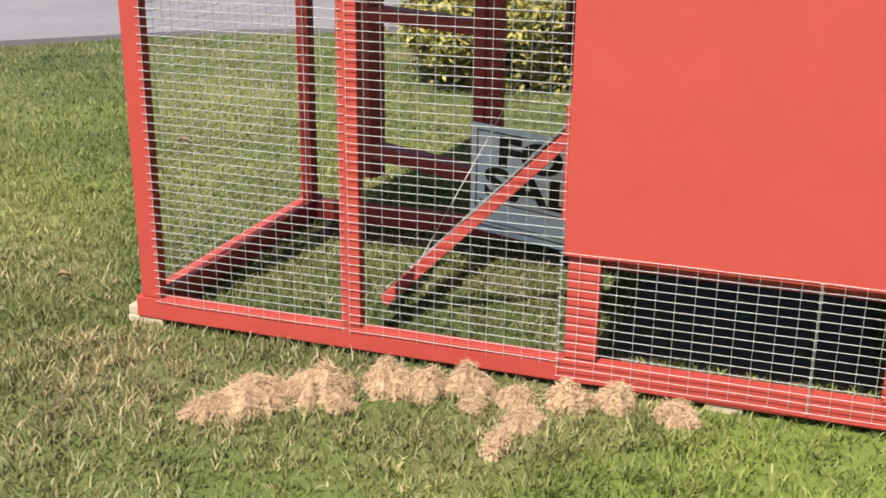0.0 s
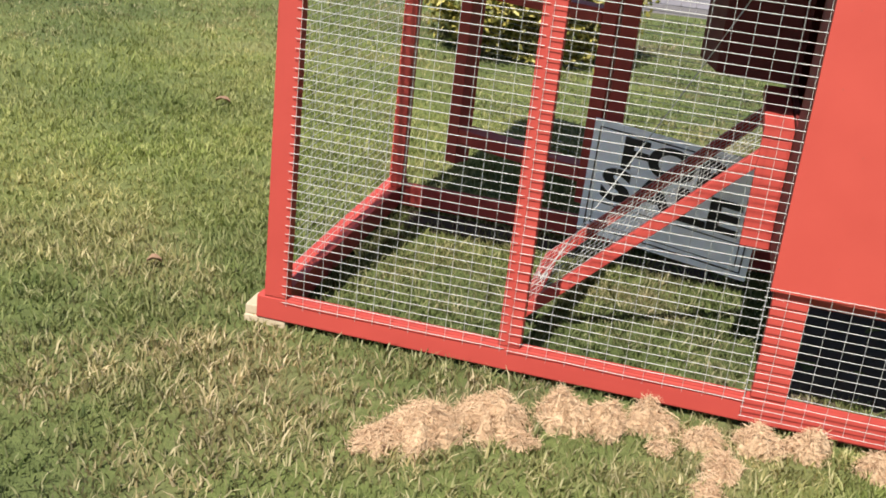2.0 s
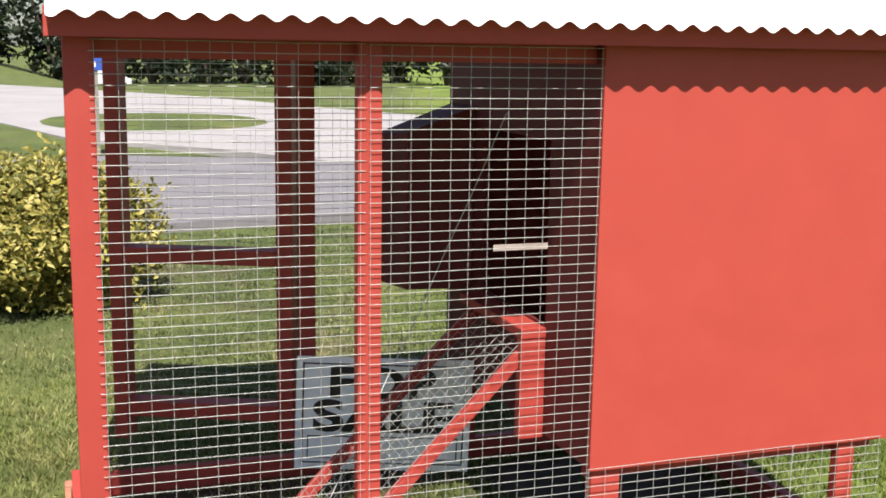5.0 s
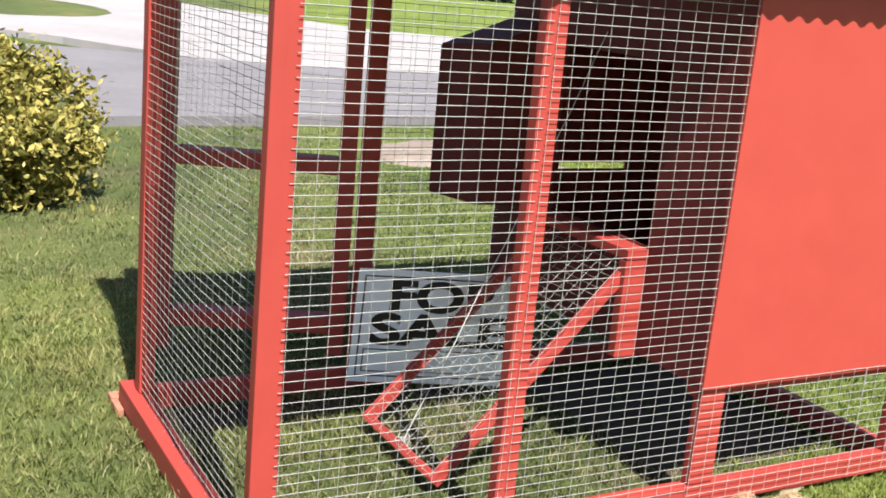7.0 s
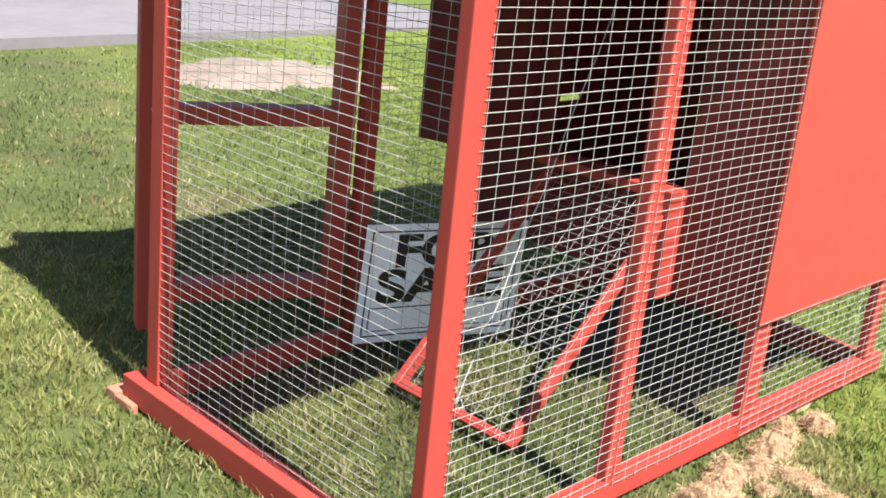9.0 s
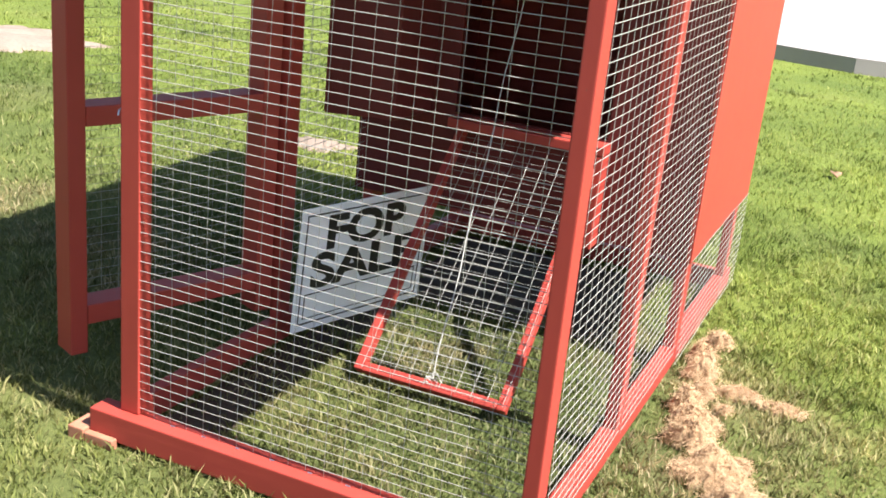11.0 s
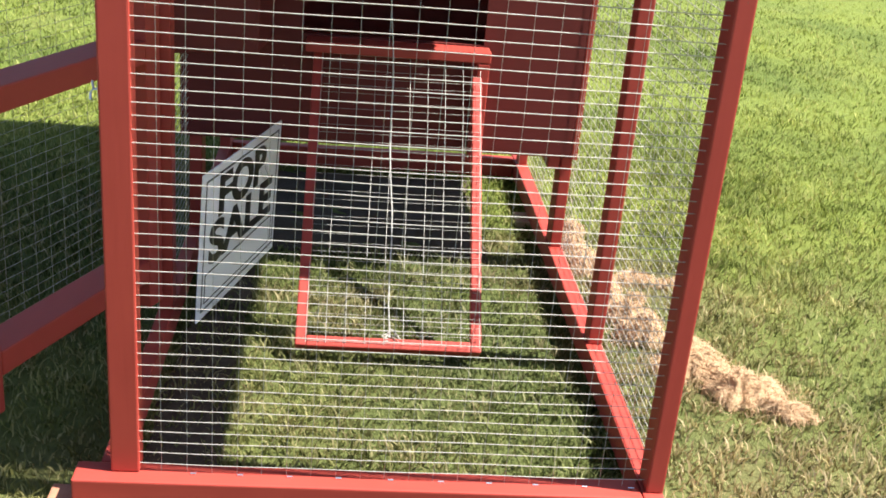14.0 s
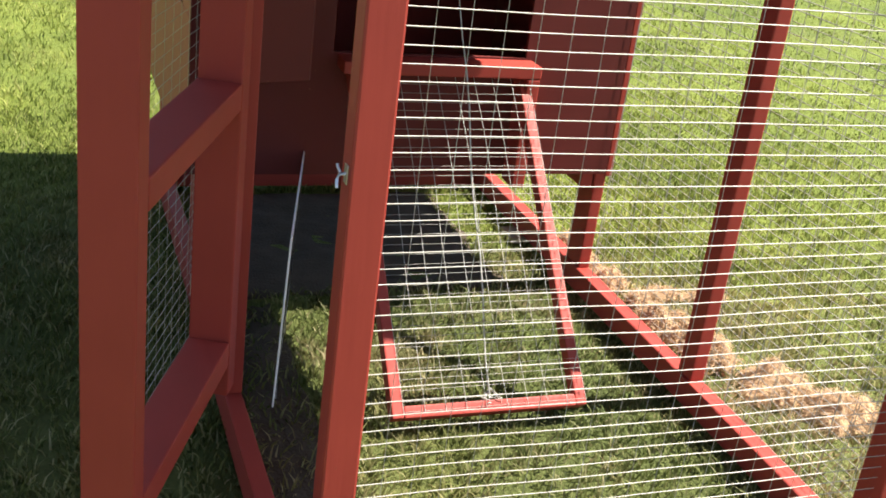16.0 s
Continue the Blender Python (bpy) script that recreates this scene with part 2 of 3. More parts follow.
# ---- builders ----
def add_box(bm, lo, hi, m=None, bev=0.0, seg=2):
    r = bmesh.ops.create_cube(bm, size=1.0)
    c = [(a + b) / 2 for a, b in zip(lo, hi)]
    s = [b - a for a, b in zip(lo, hi)]
    mat = Matrix.Translation(c) @ Matrix.Diagonal((*s, 1))
    bmesh.ops.transform(bm, matrix=mat, verts=r["verts"])
    if bev:
        edges = list({e for v in r["verts"] for e in v.link_edges})
        out = bmesh.ops.bevel(bm, geom=edges, offset=bev, segments=seg, affect="EDGES", profile=0.6)
        vs = list({v for f in out["faces"] for v in f.verts} | {v for v in r["verts"] if v.is_valid})
    else:
        vs = r["verts"]
    if m is not None:
        bmesh.ops.transform(bm, matrix=m, verts=vs)


def part(name, bm, mat, parent, label="", smooth=False):
    me = bpy.data.meshes.new(name)
    bm.to_mesh(me)
    bm.free()
    me.materials.append(mat)
    if smooth:
        for p in me.polygons:
            p.use_smooth = True
    ob = new(name, me)
    if parent:
        ob.parent = parent
    if label:
        ob["label"] = label
    return ob


def raw_part(name, verts, faces, mat, parent=None, label="", smooth=False):
    me = bpy.data.meshes.new(name)
    me.from_pydata(verts, [], faces)
    me.materials.append(mat)
    if smooth:
        for p in me.polygons:
            p.use_smooth = True
    ob = new(name, me)
    if parent:
        ob.parent = parent
    if label:
        ob["label"] = label
    return ob


def timber(name, lo, hi, mat, parent, label="", m=None, bev=0.004):
    """A sawn, slightly eased piece of timber."""
    bm = bmesh.new()
    add_box(bm, lo, hi, m, bev)
    return part(name, bm, mat, parent, label)


def tube(verts, faces, pts, r, sides=5):
    """A thin rod along a polyline."""
    base = len(verts)
    pts = [Vector(p) for p in pts]
    for i, p in enumerate(pts):
        d = (pts[min(i + 1, len(pts) - 1)] - pts[max(i - 1, 0)]).normalized()
        a = d.orthogonal().normalized() if abs(d.z) > 0.9 else d.cross(Vector((0, 0, 1))).normalized()
        b = d.cross(a)
        for k in range(sides):
            t = 2 * math.pi * k / sides
            verts.append(tuple(p + r * (math.cos(t) * a + math.sin(t) * b)))
    for i in range(len(pts) - 1):
        for k in range(sides):
            j = (k + 1) % sides
            faces.append((base + i * sides + k, base + i * sides + j, base + (i + 1) * sides + j, base + (i + 1) * sides + k))


def mesh_panel(name, origin, u, v, nu, nv, du, dv, parent, label="", wave=0.0015, r=0.0010, seed=1, thin=0.72, over=0.004, foot=0.0):
    """A sheet of welded wire: nu by nv cells of du by dv from origin along u and v."""
    rng = random.Random(seed)
    u, v, o = Vector(u).normalized(), Vector(v).normalized(), Vector(origin)
    nrm = u.cross(v)
    ph = [rng.uniform(0, 6.28) for _ in range(6)]

    def warp(a, b):
        w = wave * (math.sin(a * 7 + ph[0]) + math.sin(b * 5 + ph[1]) + 0.6 * math.sin(a * 17 + b * 11 + ph[2]))
        s = 0.6 * wave * (math.sin(a * 9 + ph[3]) * math.sin(b * 6 + ph[4]))
        return o + u * a + v * (b + s) + nrm * w

    verts, faces = [], []
    wid, hei = nu * du, nv * dv
    for i in range(nu + 1):
        k = max(2, nv // 6)
        x = i * du + rng.uniform(-0.0008, 0.0008)
        tube(verts, faces, [warp(x, -foot + (hei + foot) * j / k) for j in range(k + 1)], r * thin, 4)
    for i in range(nv + 1):
        k = max(2, nu)
        y = i * dv + rng.uniform(-0.0006, 0.0006)
        tube(verts, faces, [warp(-over + (wid + 2 * over) * j / k, y) + nrm * 2 * r for j in range(k + 1)], r, 4)
    return tagged(raw_part(name, verts, faces, WIRE, parent, label, True), kind="stuff")


def empty(name, place=(0, 0, 0)):
    ob = new(name)
    ob.location = place
    return ob


# ---- ground, drive, road ----
def ground_height(x, y):
    """The lawn swells slightly; level round the coop."""
    d = math.hypot(x - 0.6, y - 0.3)
    k = min(1.0, max(0.0, (d - 2.5) / 6.0)) * min(1.0, max(0.0, (50 - d) / 10))
    fall = 2.1 * min(1.0, max(0.0, (y - 45) / 45)) * min(1.0, max(0.0, (x + 7) / 9))
    return -fall + k * 0.10 * (math.sin(x * 0.35 + 1.0) * math.cos(y * 0.30) - 0.3)


def build_ground():
    xs = [-2500, -600, -150, -60, -35] + [-25 + i * 1.0 for i in range(56)] + [40, 60, 150, 600, 2500]
    ys = [-2500, -600, -150, -60, -30] + [-20 + i * 1.0 for i in range(66)] + [52, 60, 70, 80, 90, 110, 150, 600, 2500]
    verts = [(x, y, ground_height(x, y)) for y in ys for x in xs]
    w = len(xs)
    faces = [(j * w + i, j * w + i + 1, (j + 1) * w + i + 1, (j + 1) * w + i) for j in range(len(ys) - 1) for i in range(w - 1)]
    return tagged(raw_part("ground", verts, faces, LAWN, None, "", True), "mown green lawn with dry straw-coloured patches", "lawn", kind="structure")


build_ground()


def strip(name, near, far, mat, label, category, lift):
    """A paved strip between two edge lines, with a skirt so that it has a thickness."""
    n = len(near)
    verts, faces = [], []
    for line in (near, far):
        for x, y in line:
            verts.append((x, y, (max(ground_height(x, y), 0) if y < 45 else ground_height(x, y)) + lift))
    for line in (near, far):
        for x, y in line:
            verts.append((x, y, min(-0.15, ground_height(x, y) - 0.1)))
    for i in range(n - 1):
        faces.append((i, i + 1, n + i + 1, n + i))
        faces.append((2 * n + i, 2 * n + i + 1, i + 1, i))
        faces.append((n + i, n + i + 1, 3 * n + i + 1, 3 * n + i))
    return tagged(raw_part(name, verts, faces, mat), label, category, kind="structure")


strip("driveway", [(-14, -5), (-8, 0.6), (-4.1, 4.4), (-3.1, 5.4), (-0.8, 6.8), (1.4, 7.3), (3.4, 7.5), (8, 7.6), (16, 8)],
      [(-20, 4), (-11, 8), (-6.5, 10.5), (-4, 12.0), (-1.5, 13.0), (0.8, 13.6), (3.4, 12.5), (8, 11.2), (16, 11)],
      ASPHALT, "worn grey asphalt driveway beside the lawn", "driveway", 0.02)
strip("road", [(-60, 150), (-14, 46), (-4, 28), (-1.4, 21.5), (0.2, 16.4), (2.1, 14.4), (3.4, 12.2), (8, 10.9), (16, 10.7), (60, 9.5)],
      [(-40, 190), (-12, 62), (-3.1, 44.2), (0.15, 38.8), (4.2, 32.5), (6.9, 24.8), (9.3, 19.8), (13, 18), (24, 17.5), (60, 17)],
      CONCRETE, "pale sunlit road crossing behind the lawn", "road", 0.035)
strip("side_road", [(9.9, -1.1), (9.7, 0.2), (10.0, 2), (10.6, 4), (11, 6)], [(40, -3.0), (40, -1), (38, 2), (36, 4), (30, 6)],
      CONCRETE, "pale side road at the edge of the lawn", "road", 0.03)


def dirt_patch(cx, cy, rx, ry, h):
    """Bare sandy soil in the lawn by the drive, slightly heaped, with a ragged rim."""
    verts, faces = [], []
    rings, segs = 6, 90
    for i in range(rings + 1):
        for k in range(segs):
            a, q = 2 * math.pi * k / segs, i / rings
            wob = 0.95 + 0.40 * noise.noise(Vector((math.cos(a) * 2, math.sin(a) * 2, 3.3))) + 0.35 * noise.noise(Vector((math.cos(a) * 6, math.sin(a) * 6, 1.3)))
            x, y = cx + rx * q * wob * math.cos(a), cy + ry * q * wob * math.sin(a)
            z = ground_height(x, y) + h * (1 - q * q) + 0.3 * h * noise.noise(Vector((x * 3, y * 3, 1))) * (1 - q) - 0.03 * (q > 0.99)
            verts.append((x, y, z))
    for i in range(rings):
        for k in range(segs):
            j = (k + 1) % segs
            faces.append((i * segs + k, i * segs + j, (i + 1) * segs + j, (i + 1) * segs + k))
    tagged(raw_part("dirt_patch", verts, faces, DIRT, None, "", True), "bare sandy soil patch in the lawn", "bare soil", kind="structure")


# soil brown with the shade under the coop mixed into it
EARTH = plain("shade_toned_earth", (0.052, 0.037, 0.023), (0.085, 0.062, 0.038), 14, 0.95, 0, 0.7, 0.008)


def shaded_earth(x0, x1, y0, y1, seed):
    """Bare earth, its colour darkened for shade, with an uneven rim that sinks into the turf."""
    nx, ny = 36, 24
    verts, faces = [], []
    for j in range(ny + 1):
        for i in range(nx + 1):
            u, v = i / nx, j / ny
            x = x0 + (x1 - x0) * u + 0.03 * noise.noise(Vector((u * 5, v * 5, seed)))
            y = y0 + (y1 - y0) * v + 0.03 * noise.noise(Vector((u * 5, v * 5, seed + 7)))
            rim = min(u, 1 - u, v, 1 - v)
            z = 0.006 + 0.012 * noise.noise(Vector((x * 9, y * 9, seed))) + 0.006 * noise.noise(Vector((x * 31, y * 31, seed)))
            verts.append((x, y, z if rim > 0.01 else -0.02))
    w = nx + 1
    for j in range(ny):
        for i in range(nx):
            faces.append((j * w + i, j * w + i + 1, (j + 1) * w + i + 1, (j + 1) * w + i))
    tagged(raw_part("bare_earth", verts, faces, EARTH, None, "", True), "bare earth under the coop, coloured dark for the shade there", "bare soil", kind="structure")


shaded_earth(1.36, 2.17, 0.20, 1.11, 2)
# strip that stands in for the grey shade along the run's back
shaded_earth(0.06, 1.35, 0.95, 1.12, 5)
dirt_patch(3.7, 5.75, 1.0, 0.85, 0.08)
dirt_patch(3.0, 2.35, 0.16, 0.22, 0.025)


# ---- the coop ----
coop = tagged(empty("chicken_coop"), "red-painted timber chicken coop with welded wire run", "chicken coop")
BLOCK = plain("worn_painted_block", (0.330, 0.112, 0.066), (0.409, 0.198, 0.119), 25, 0.7)
FZ = 0.09            # top of the bottom rails
D = 0.038            # timber thickness
P = 0.0508           # wire spacing along, half of it up

# bottom rails and the raw skid under the corner
timber("bottom_rail", (-0.036, 0.0, 0.022), (2.27, 0.045, FZ), RED_X, coop)
timber("bottom_rail", (-0.034, 0.047, 0.012), (0.036, 1.222, FZ), RED_Y, coop)
timber("bottom_rail", (0.038, 1.137, 0.012), (2.27, 1.177, FZ), RED_X, coop)
timber("corner_block", (-0.058, 1.2245, -0.01), (0.034, 1.275, 0.034), BLOCK, coop, "worn pinkish wooden corner block")
timber("skid", (-0.058, 1.13, -0.01), (-0.0365, 1.222, 0.028), BLOCK, coop, "worn pinkish wooden runner")
timber("bottom_rail", (2.19, 0.047, 0.015), (2.23, 1.135, FZ), RED_Y, coop)
timber("skid", (-0.074, 0.004, -0.02), (0.05, 0.11, 0.0205), RAW_WOOD, coop, "raw unpainted wooden block")
timber("skid", (-0.074, 0.010, 0.021), (-0.0375, 0.10, 0.050), RAW_WOOD, coop, "raw unpainted wooden block")
timber("skid", (1.7, 0.006, -0.02), (1.8, 0.09, 0.021), RAW_WOOD, coop, "raw unpainted wooden block")

ROOF_F, ROOF_B = 1.575, 2.183
ROOF_Y = -0.112
# posts
timber("post", (-0.014, 0.0, FZ + 0.001), (0.052, D, 1.565), RED_Z, coop)
timber("post", (0.655, 0.0, FZ + 0.001), (0.716, D, 1.565), RED_Z, coop)
timber("post", (1.316, 0.003, FZ + 0.001), (1.405, D, 0.42), RED_Z, coop)
timber("post", (2.13, 0.003, FZ + 0.001), (2.19, D, 0.42), RED_Z, coop)
timber("post", (0.0, 1.092, FZ + 0.001), (0.048, 1.150, 2.1), RED_Z, coop)
timber("post", (0.741, 1.137, FZ + 0.001), (0.799, 1.175, 2.1), RED_Z, coop)
timber("post", (1.32, 1.137, FZ + 0.001), (1.405, 1.175, 0.42), RED_Z, coop)
timber("post", (2.13, 1.137, FZ + 0.001), (2.19, 1.175, 0.42), RED_Z, coop)
# top rails
timber("top_rail", (-0.014, D + 0.002, 1.49), (1.305, 2 * D, 1.565), RED_X, coop)
timber("top_rail", (0.0, 1.137, 2.05), (1.305, 1.175, 2.125), RED_X, coop)
slope = math.atan2(0.60, 1.06)
timber("top_rail", (0, 0, 0), (D, 1.2, 0.064), RED_Y, coop, m=pose(0.0, D * 2 + 0.01, 1.50, math.degrees(slope), 0, 0))

# wire sheets
mesh_panel("wire_mesh", (0.052, -0.003, 0.084), (1, 0, 0), (0, 0, 1), 12, 57, P, P / 2, coop, "galvanised welded wire mesh", seed=2, over=0.012, foot=0.012)
mesh_panel("wire_mesh", (0.686, -0.003, 0.082), (1, 0, 0), (0, 0, 1), 12, 57, P * 1.008, P / 2, coop, "galvanised welded wire mesh", seed=3, foot=0.012)
mesh_panel("wire_mesh", (1.300, -0.010, 0.045), (1, 0, 0), (0, 0, 1), 19, 14, P, P / 2, coop, "galvanised welded wire mesh", seed=4)
mesh_panel("wire_mesh", (1.954, -0.0135, 0.045), (1, 0, 0), (0, 0, 1), 1, 14, 0.003, P / 2, coop, "doubled wire where two sheets meet", seed=8, r=0.0007, thin=0.9)
mesh_panel("wire_mesh", (0.0055, 1.100, 0.084), (0, -1, 0), (0, 0, 1), 21, 56, P, P / 2, coop, "galvanised welded wire mesh", 0.002, seed=5, thin=0.6)
mesh_panel("wire_mesh", (0.77, 1.180, 0.08), (1, 0, 0), (0, 0, 1), 11, 50, P, P / 2, coop, "galvanised welded wire mesh", seed=6)

# house: floor, walls with a pop hole, nest box
HX0, HX1, HY1, HZ0, HZ1 = 1.306, 2.295, 1.20, 0.395, 1.47


def house_side(name, x0, x1, hole, mat):
    """An end wall of plywood with a sloping top edge; with a hole where hens go in."""
    prof_top = lambda y: 1.585 + (y / HY1) * 0.53
    ys = [0.012, 0.315, 0.845, HY1]
    bm = bmesh.new()
    if hole:
        quads = [(ys[0], ys[1], HZ0, None), (ys[2], ys[3], HZ0, None), (ys[1], ys[2], HZ0, 0.725), (ys[1], ys[2], 1.27, None)]
    else:
        quads = [(ys[0], ys[3], HZ0, None)]
    for a, b, z0, z1 in quads:
        ta, tb = (prof_top(a), prof_top(b)) if z1 is None else (z1, z1)
        vs = [bm.verts.new(p) for x in (x0, x1) for p in ((x, a, z0), (x, b, z0), (x, b, tb), (x, a, ta))]
        for f in ((3, 2, 1, 0), (4, 5, 6, 7), (0, 1, 5, 4), (1, 2, 6, 5), (2, 3, 7, 6), (3, 0, 4, 7)):
            bm.faces.new([vs[i] for i in f])
    bmesh.ops.remove_doubles(bm, verts=bm.verts, dist=0.0001)
    inner = [f for f in bm.faces if all(len(e.link_faces) > 2 for e in f.edges)]
    bmesh.ops.delete(bm, geom=inner, context="FACES_ONLY")
    bmesh.ops.recalc_face_normals(bm, faces=bm.faces)
    return part(name, bm, mat, coop)


timber("front_panel", (HX0, -0.008, HZ0 - 0.006), (HX1, 0.010, 1.585), PANEL, coop, "smooth red-painted plywood panel", bev=0.002)
# this wall takes the red that is darkened for shade
house_side("end_wall", HX0, HX0 + 0.015, True, PANEL_SHADED)
house_side("side_wall", HX1 - 0.017, HX1 - 0.002, False, PANEL)
# the back wall is of two boards with an open slit between them beside the nest box
timber("back_wall", (HX0 + 0.016, HY1 - 0.016, HZ0), (HX1 - 0.018, HY1 - 0.001, 0.787), PANEL, coop, bev=0.001)
timber("back_wall", (HX0 + 0.016, HY1 - 0.016, 0.813), (HX1 - 0.018, HY1 - 0.001, 2.12), PANEL, coop, bev=0.001)
timber("batten", (HX0 + 0.016, HY1 - 0.015, 0.7872), (1.48, HY1 - 0.002, 0.8128), PANEL, coop, bev=0.0005)
timber("batten", (1.87, HY1 - 0.015, 0.7872), (HX1 - 0.018, HY1 - 0.002, 0.8128), PANEL, coop, bev=0.0005)
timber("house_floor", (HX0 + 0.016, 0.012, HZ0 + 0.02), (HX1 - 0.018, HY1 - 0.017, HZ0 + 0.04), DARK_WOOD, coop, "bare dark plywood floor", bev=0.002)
timber("floor_beam", (HX0 + 0.017, 0.04, HZ0 - 0.045), (HX1 - 0.02, 0.078, HZ0 + 0.019), RED_X, coop)


def boxed(name, plan, z0, top, parent, mat):
    """A closed box over a plan outline, its top following top(x, y)."""
    bm = bmesh.new()
    lo = [bm.verts.new((x, y, z0)) for x, y in plan]
    hi = [bm.verts.new((x, y, top(x, y))) for x, y in plan]
    bm.faces.new(lo[::-1])
    bm.faces.new(hi)
    for i in range(len(plan)):
        j = (i + 1) % len(plan)
        bm.faces.new((lo[i], lo[j], hi[j], hi[i]))
    bmesh.ops.recalc_face_normals(bm, faces=bm.faces)
    bmesh.ops.bevel(bm, geom=list(bm.edges), offset=0.004, segments=1, affect="EDGES")
    return part(name, bm, mat, parent)


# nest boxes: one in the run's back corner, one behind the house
corner_nest = boxed("nest_box", [(1.012, 1.178), (1.075, 0.955), (1.304, 0.93), (1.304, 1.178)], 0.712, lambda x, y: 1.225 + (x - 1.012) * 0.38, coop, PANEL_SHADED)
back_nest = boxed("nest_box", [(1.76, HY1 + 0.001), (2.26, HY1 + 0.001), (2.26, 1.49), (1.76, 1.49)], 0.822, lambda x, y: 1.25 - (y - HY1) * 0.35, coop, PANEL)
timber("lid", (1.74, 0.0, 0.006), (2.28, 0.34, 0.022), PANEL, back_nest, "", pose(0, HY1 + 0.004, 1.252, math.degrees(math.atan(-0.35)), 0, 0), 0.003)


def roof_sheet():
    """Corrugated sheet, waves running down the slope."""
    x0, x1, y0, y1 = -0.045, 2.37, ROOF_Y, 1.20
    pitch, amp, th = 0.0678, 0.0085, 0.0012
    n = int((x1 - x0) / pitch * 10)
    verts, faces = [], []
    for k in (0, 1):
        for y, z in ((y0, ROOF_F), (y1, ROOF_B)):
            for i in range(n + 1):
                x = x0 + (x1 - x0) * i / n
                verts.append((x, y, z + amp * math.cos(2 * math.pi * x / pitch) + amp + k * th))
    w = n + 1
    for i in range(n):
        faces.append((i, w + i, w + i + 1, i + 1))
        faces.append((2 * w + i, 2 * w + i + 1, 3 * w + i + 1, 3 * w + i))
        faces.append((i, i + 1, 2 * w + i + 1, 2 * w + i))
        faces.append((w + i, 3 * w + i, 3 * w + i + 1, w + i + 1))
    return raw_part("roof_sheet", verts, faces, ROOF, coop, "white corrugated metal roof sheet", True)


roof_sheet()


def closure_strip():
    """Red board under the sheet's front edge, its top cut to the waves."""
    x0, x1, y0, y1, z0 = -0.050, 2.36, -0.068, -0.045, 1.537
    pitch, n = 0.0678, 360
    verts, faces = [], []
    for y in (y0, y1):
        lift = ROOF_F + (y0 - ROOF_Y) * (ROOF_B - ROOF_F) / 1.312
        for i in range(n + 1):
            x = x0 + (x1 - x0) * i / n
            verts += [(x, y, z0), (x, y, lift - 0.001 + 0.0085 * (1 + math.cos(2 * math.pi * x / pitch)))]
    w = 2 * (n + 1)
    for i in range(n):
        a = 2 * i
        faces += [(a, a + 2, a + 3, a + 1), (w + a, w + a + 1, w + a + 3, w + a + 2),
                  (a + 1, a + 3, w + a + 3, w + a + 1), (a, w + a, w + a + 2, a + 2)]
    faces += [(0, 1, w + 1, w), (w - 2, 2 * w - 2, 2 * w - 1, w - 1)]
    raw_part("fascia", verts, faces, RED_X, coop, "red board scalloped to the roof's waves")


closure_strip()
# added dark sheet: keeps bounce off the white roof from lighting the interior
timber("dark_roof_lining", (0, 0, 0), (2.32, 1.34, 0.010), DARK_WOOD, coop, "dark lining added under the roof sheet to dim the interior", pose(-0.03, -0.040, 1.585, math.degrees(math.atan2(ROOF_B - ROOF_F, 1.312)), 0, 0), 0.001)


# door at the back, ajar
def build_door():
    """Timber frame on edge, wire on its outer side, swung a little outwards."""
    m = pose(0.722, 1.160, 0, 0, 0, 180 - 23.6)
    L, z0, z1, w, t = 0.655, 0.13, 1.98, 0.050, 0.088
    door = empty("door")
    door.parent = coop
    tagged(door, "wire-filled timber door standing ajar")
    mesh_panel("wire_mesh", m @ Vector((0.012, -t - 0.003, 0.20)), m.to_3x3() @ Vector((1, 0, 0)), (0, 0, 1), 12, 68, P, P / 2, door, "galvanised welded wire mesh", r=0.0006, seed=7)
    timber("stile", (0.0, -t, z0), (0.058, 0, z1), RED_Z, door, "", m)
    timber("stile", (L - w, -t, z0 - 0.01), (L, 0, z1), RED_Z, door, "", m)
    for za, zb in ((0.205, 0.262), (0.768, 0.822), (z1 - 0.07, z1 - 0.002)):
        timber("rail", (0.059, -t, za), (L - w - 0.001, 0, zb), RED_X, door, "", m)
    for z in (0.35, 1.5):
        bm = bmesh.new()
        add_box(bm, (-0.010, -t - 0.004, z), (0.045, -t - 0.0005, z + 0.05), m, 0.001)
        part("hinge", bm, STEEL, door, "zinc hinge")


build_door()


def latch():
    """A small swivel hook on the corner post."""
    bm = bmesh.new()
    add_box(bm, (0.010, 1.1502, 0.872), (0.026, 1.1525, 0.900), None, 0.0008)
    plate = part("latch", bm, STEEL, coop, "small bright zinc swivel latch")
    verts, faces = [], []
    c = Vector((0.018, 1.152, 0.886))
    tube(verts, faces, [c, c + Vector((0, 0.009, 0.0)), c + Vector((-0.004, 0.013, -0.007)), c + Vector((-0.007, 0.013, -0.018))], 0.0026, 6)
    tube(verts, faces, [c + Vector((0.0, 0.008, 0.002)), c + Vector((0.005, 0.011, 0.009)), c + Vector((0.007, 0.011, 0.013))], 0.0022, 6)
    raw_part("hook", verts, faces, STEEL, plate, "", True)


latch()


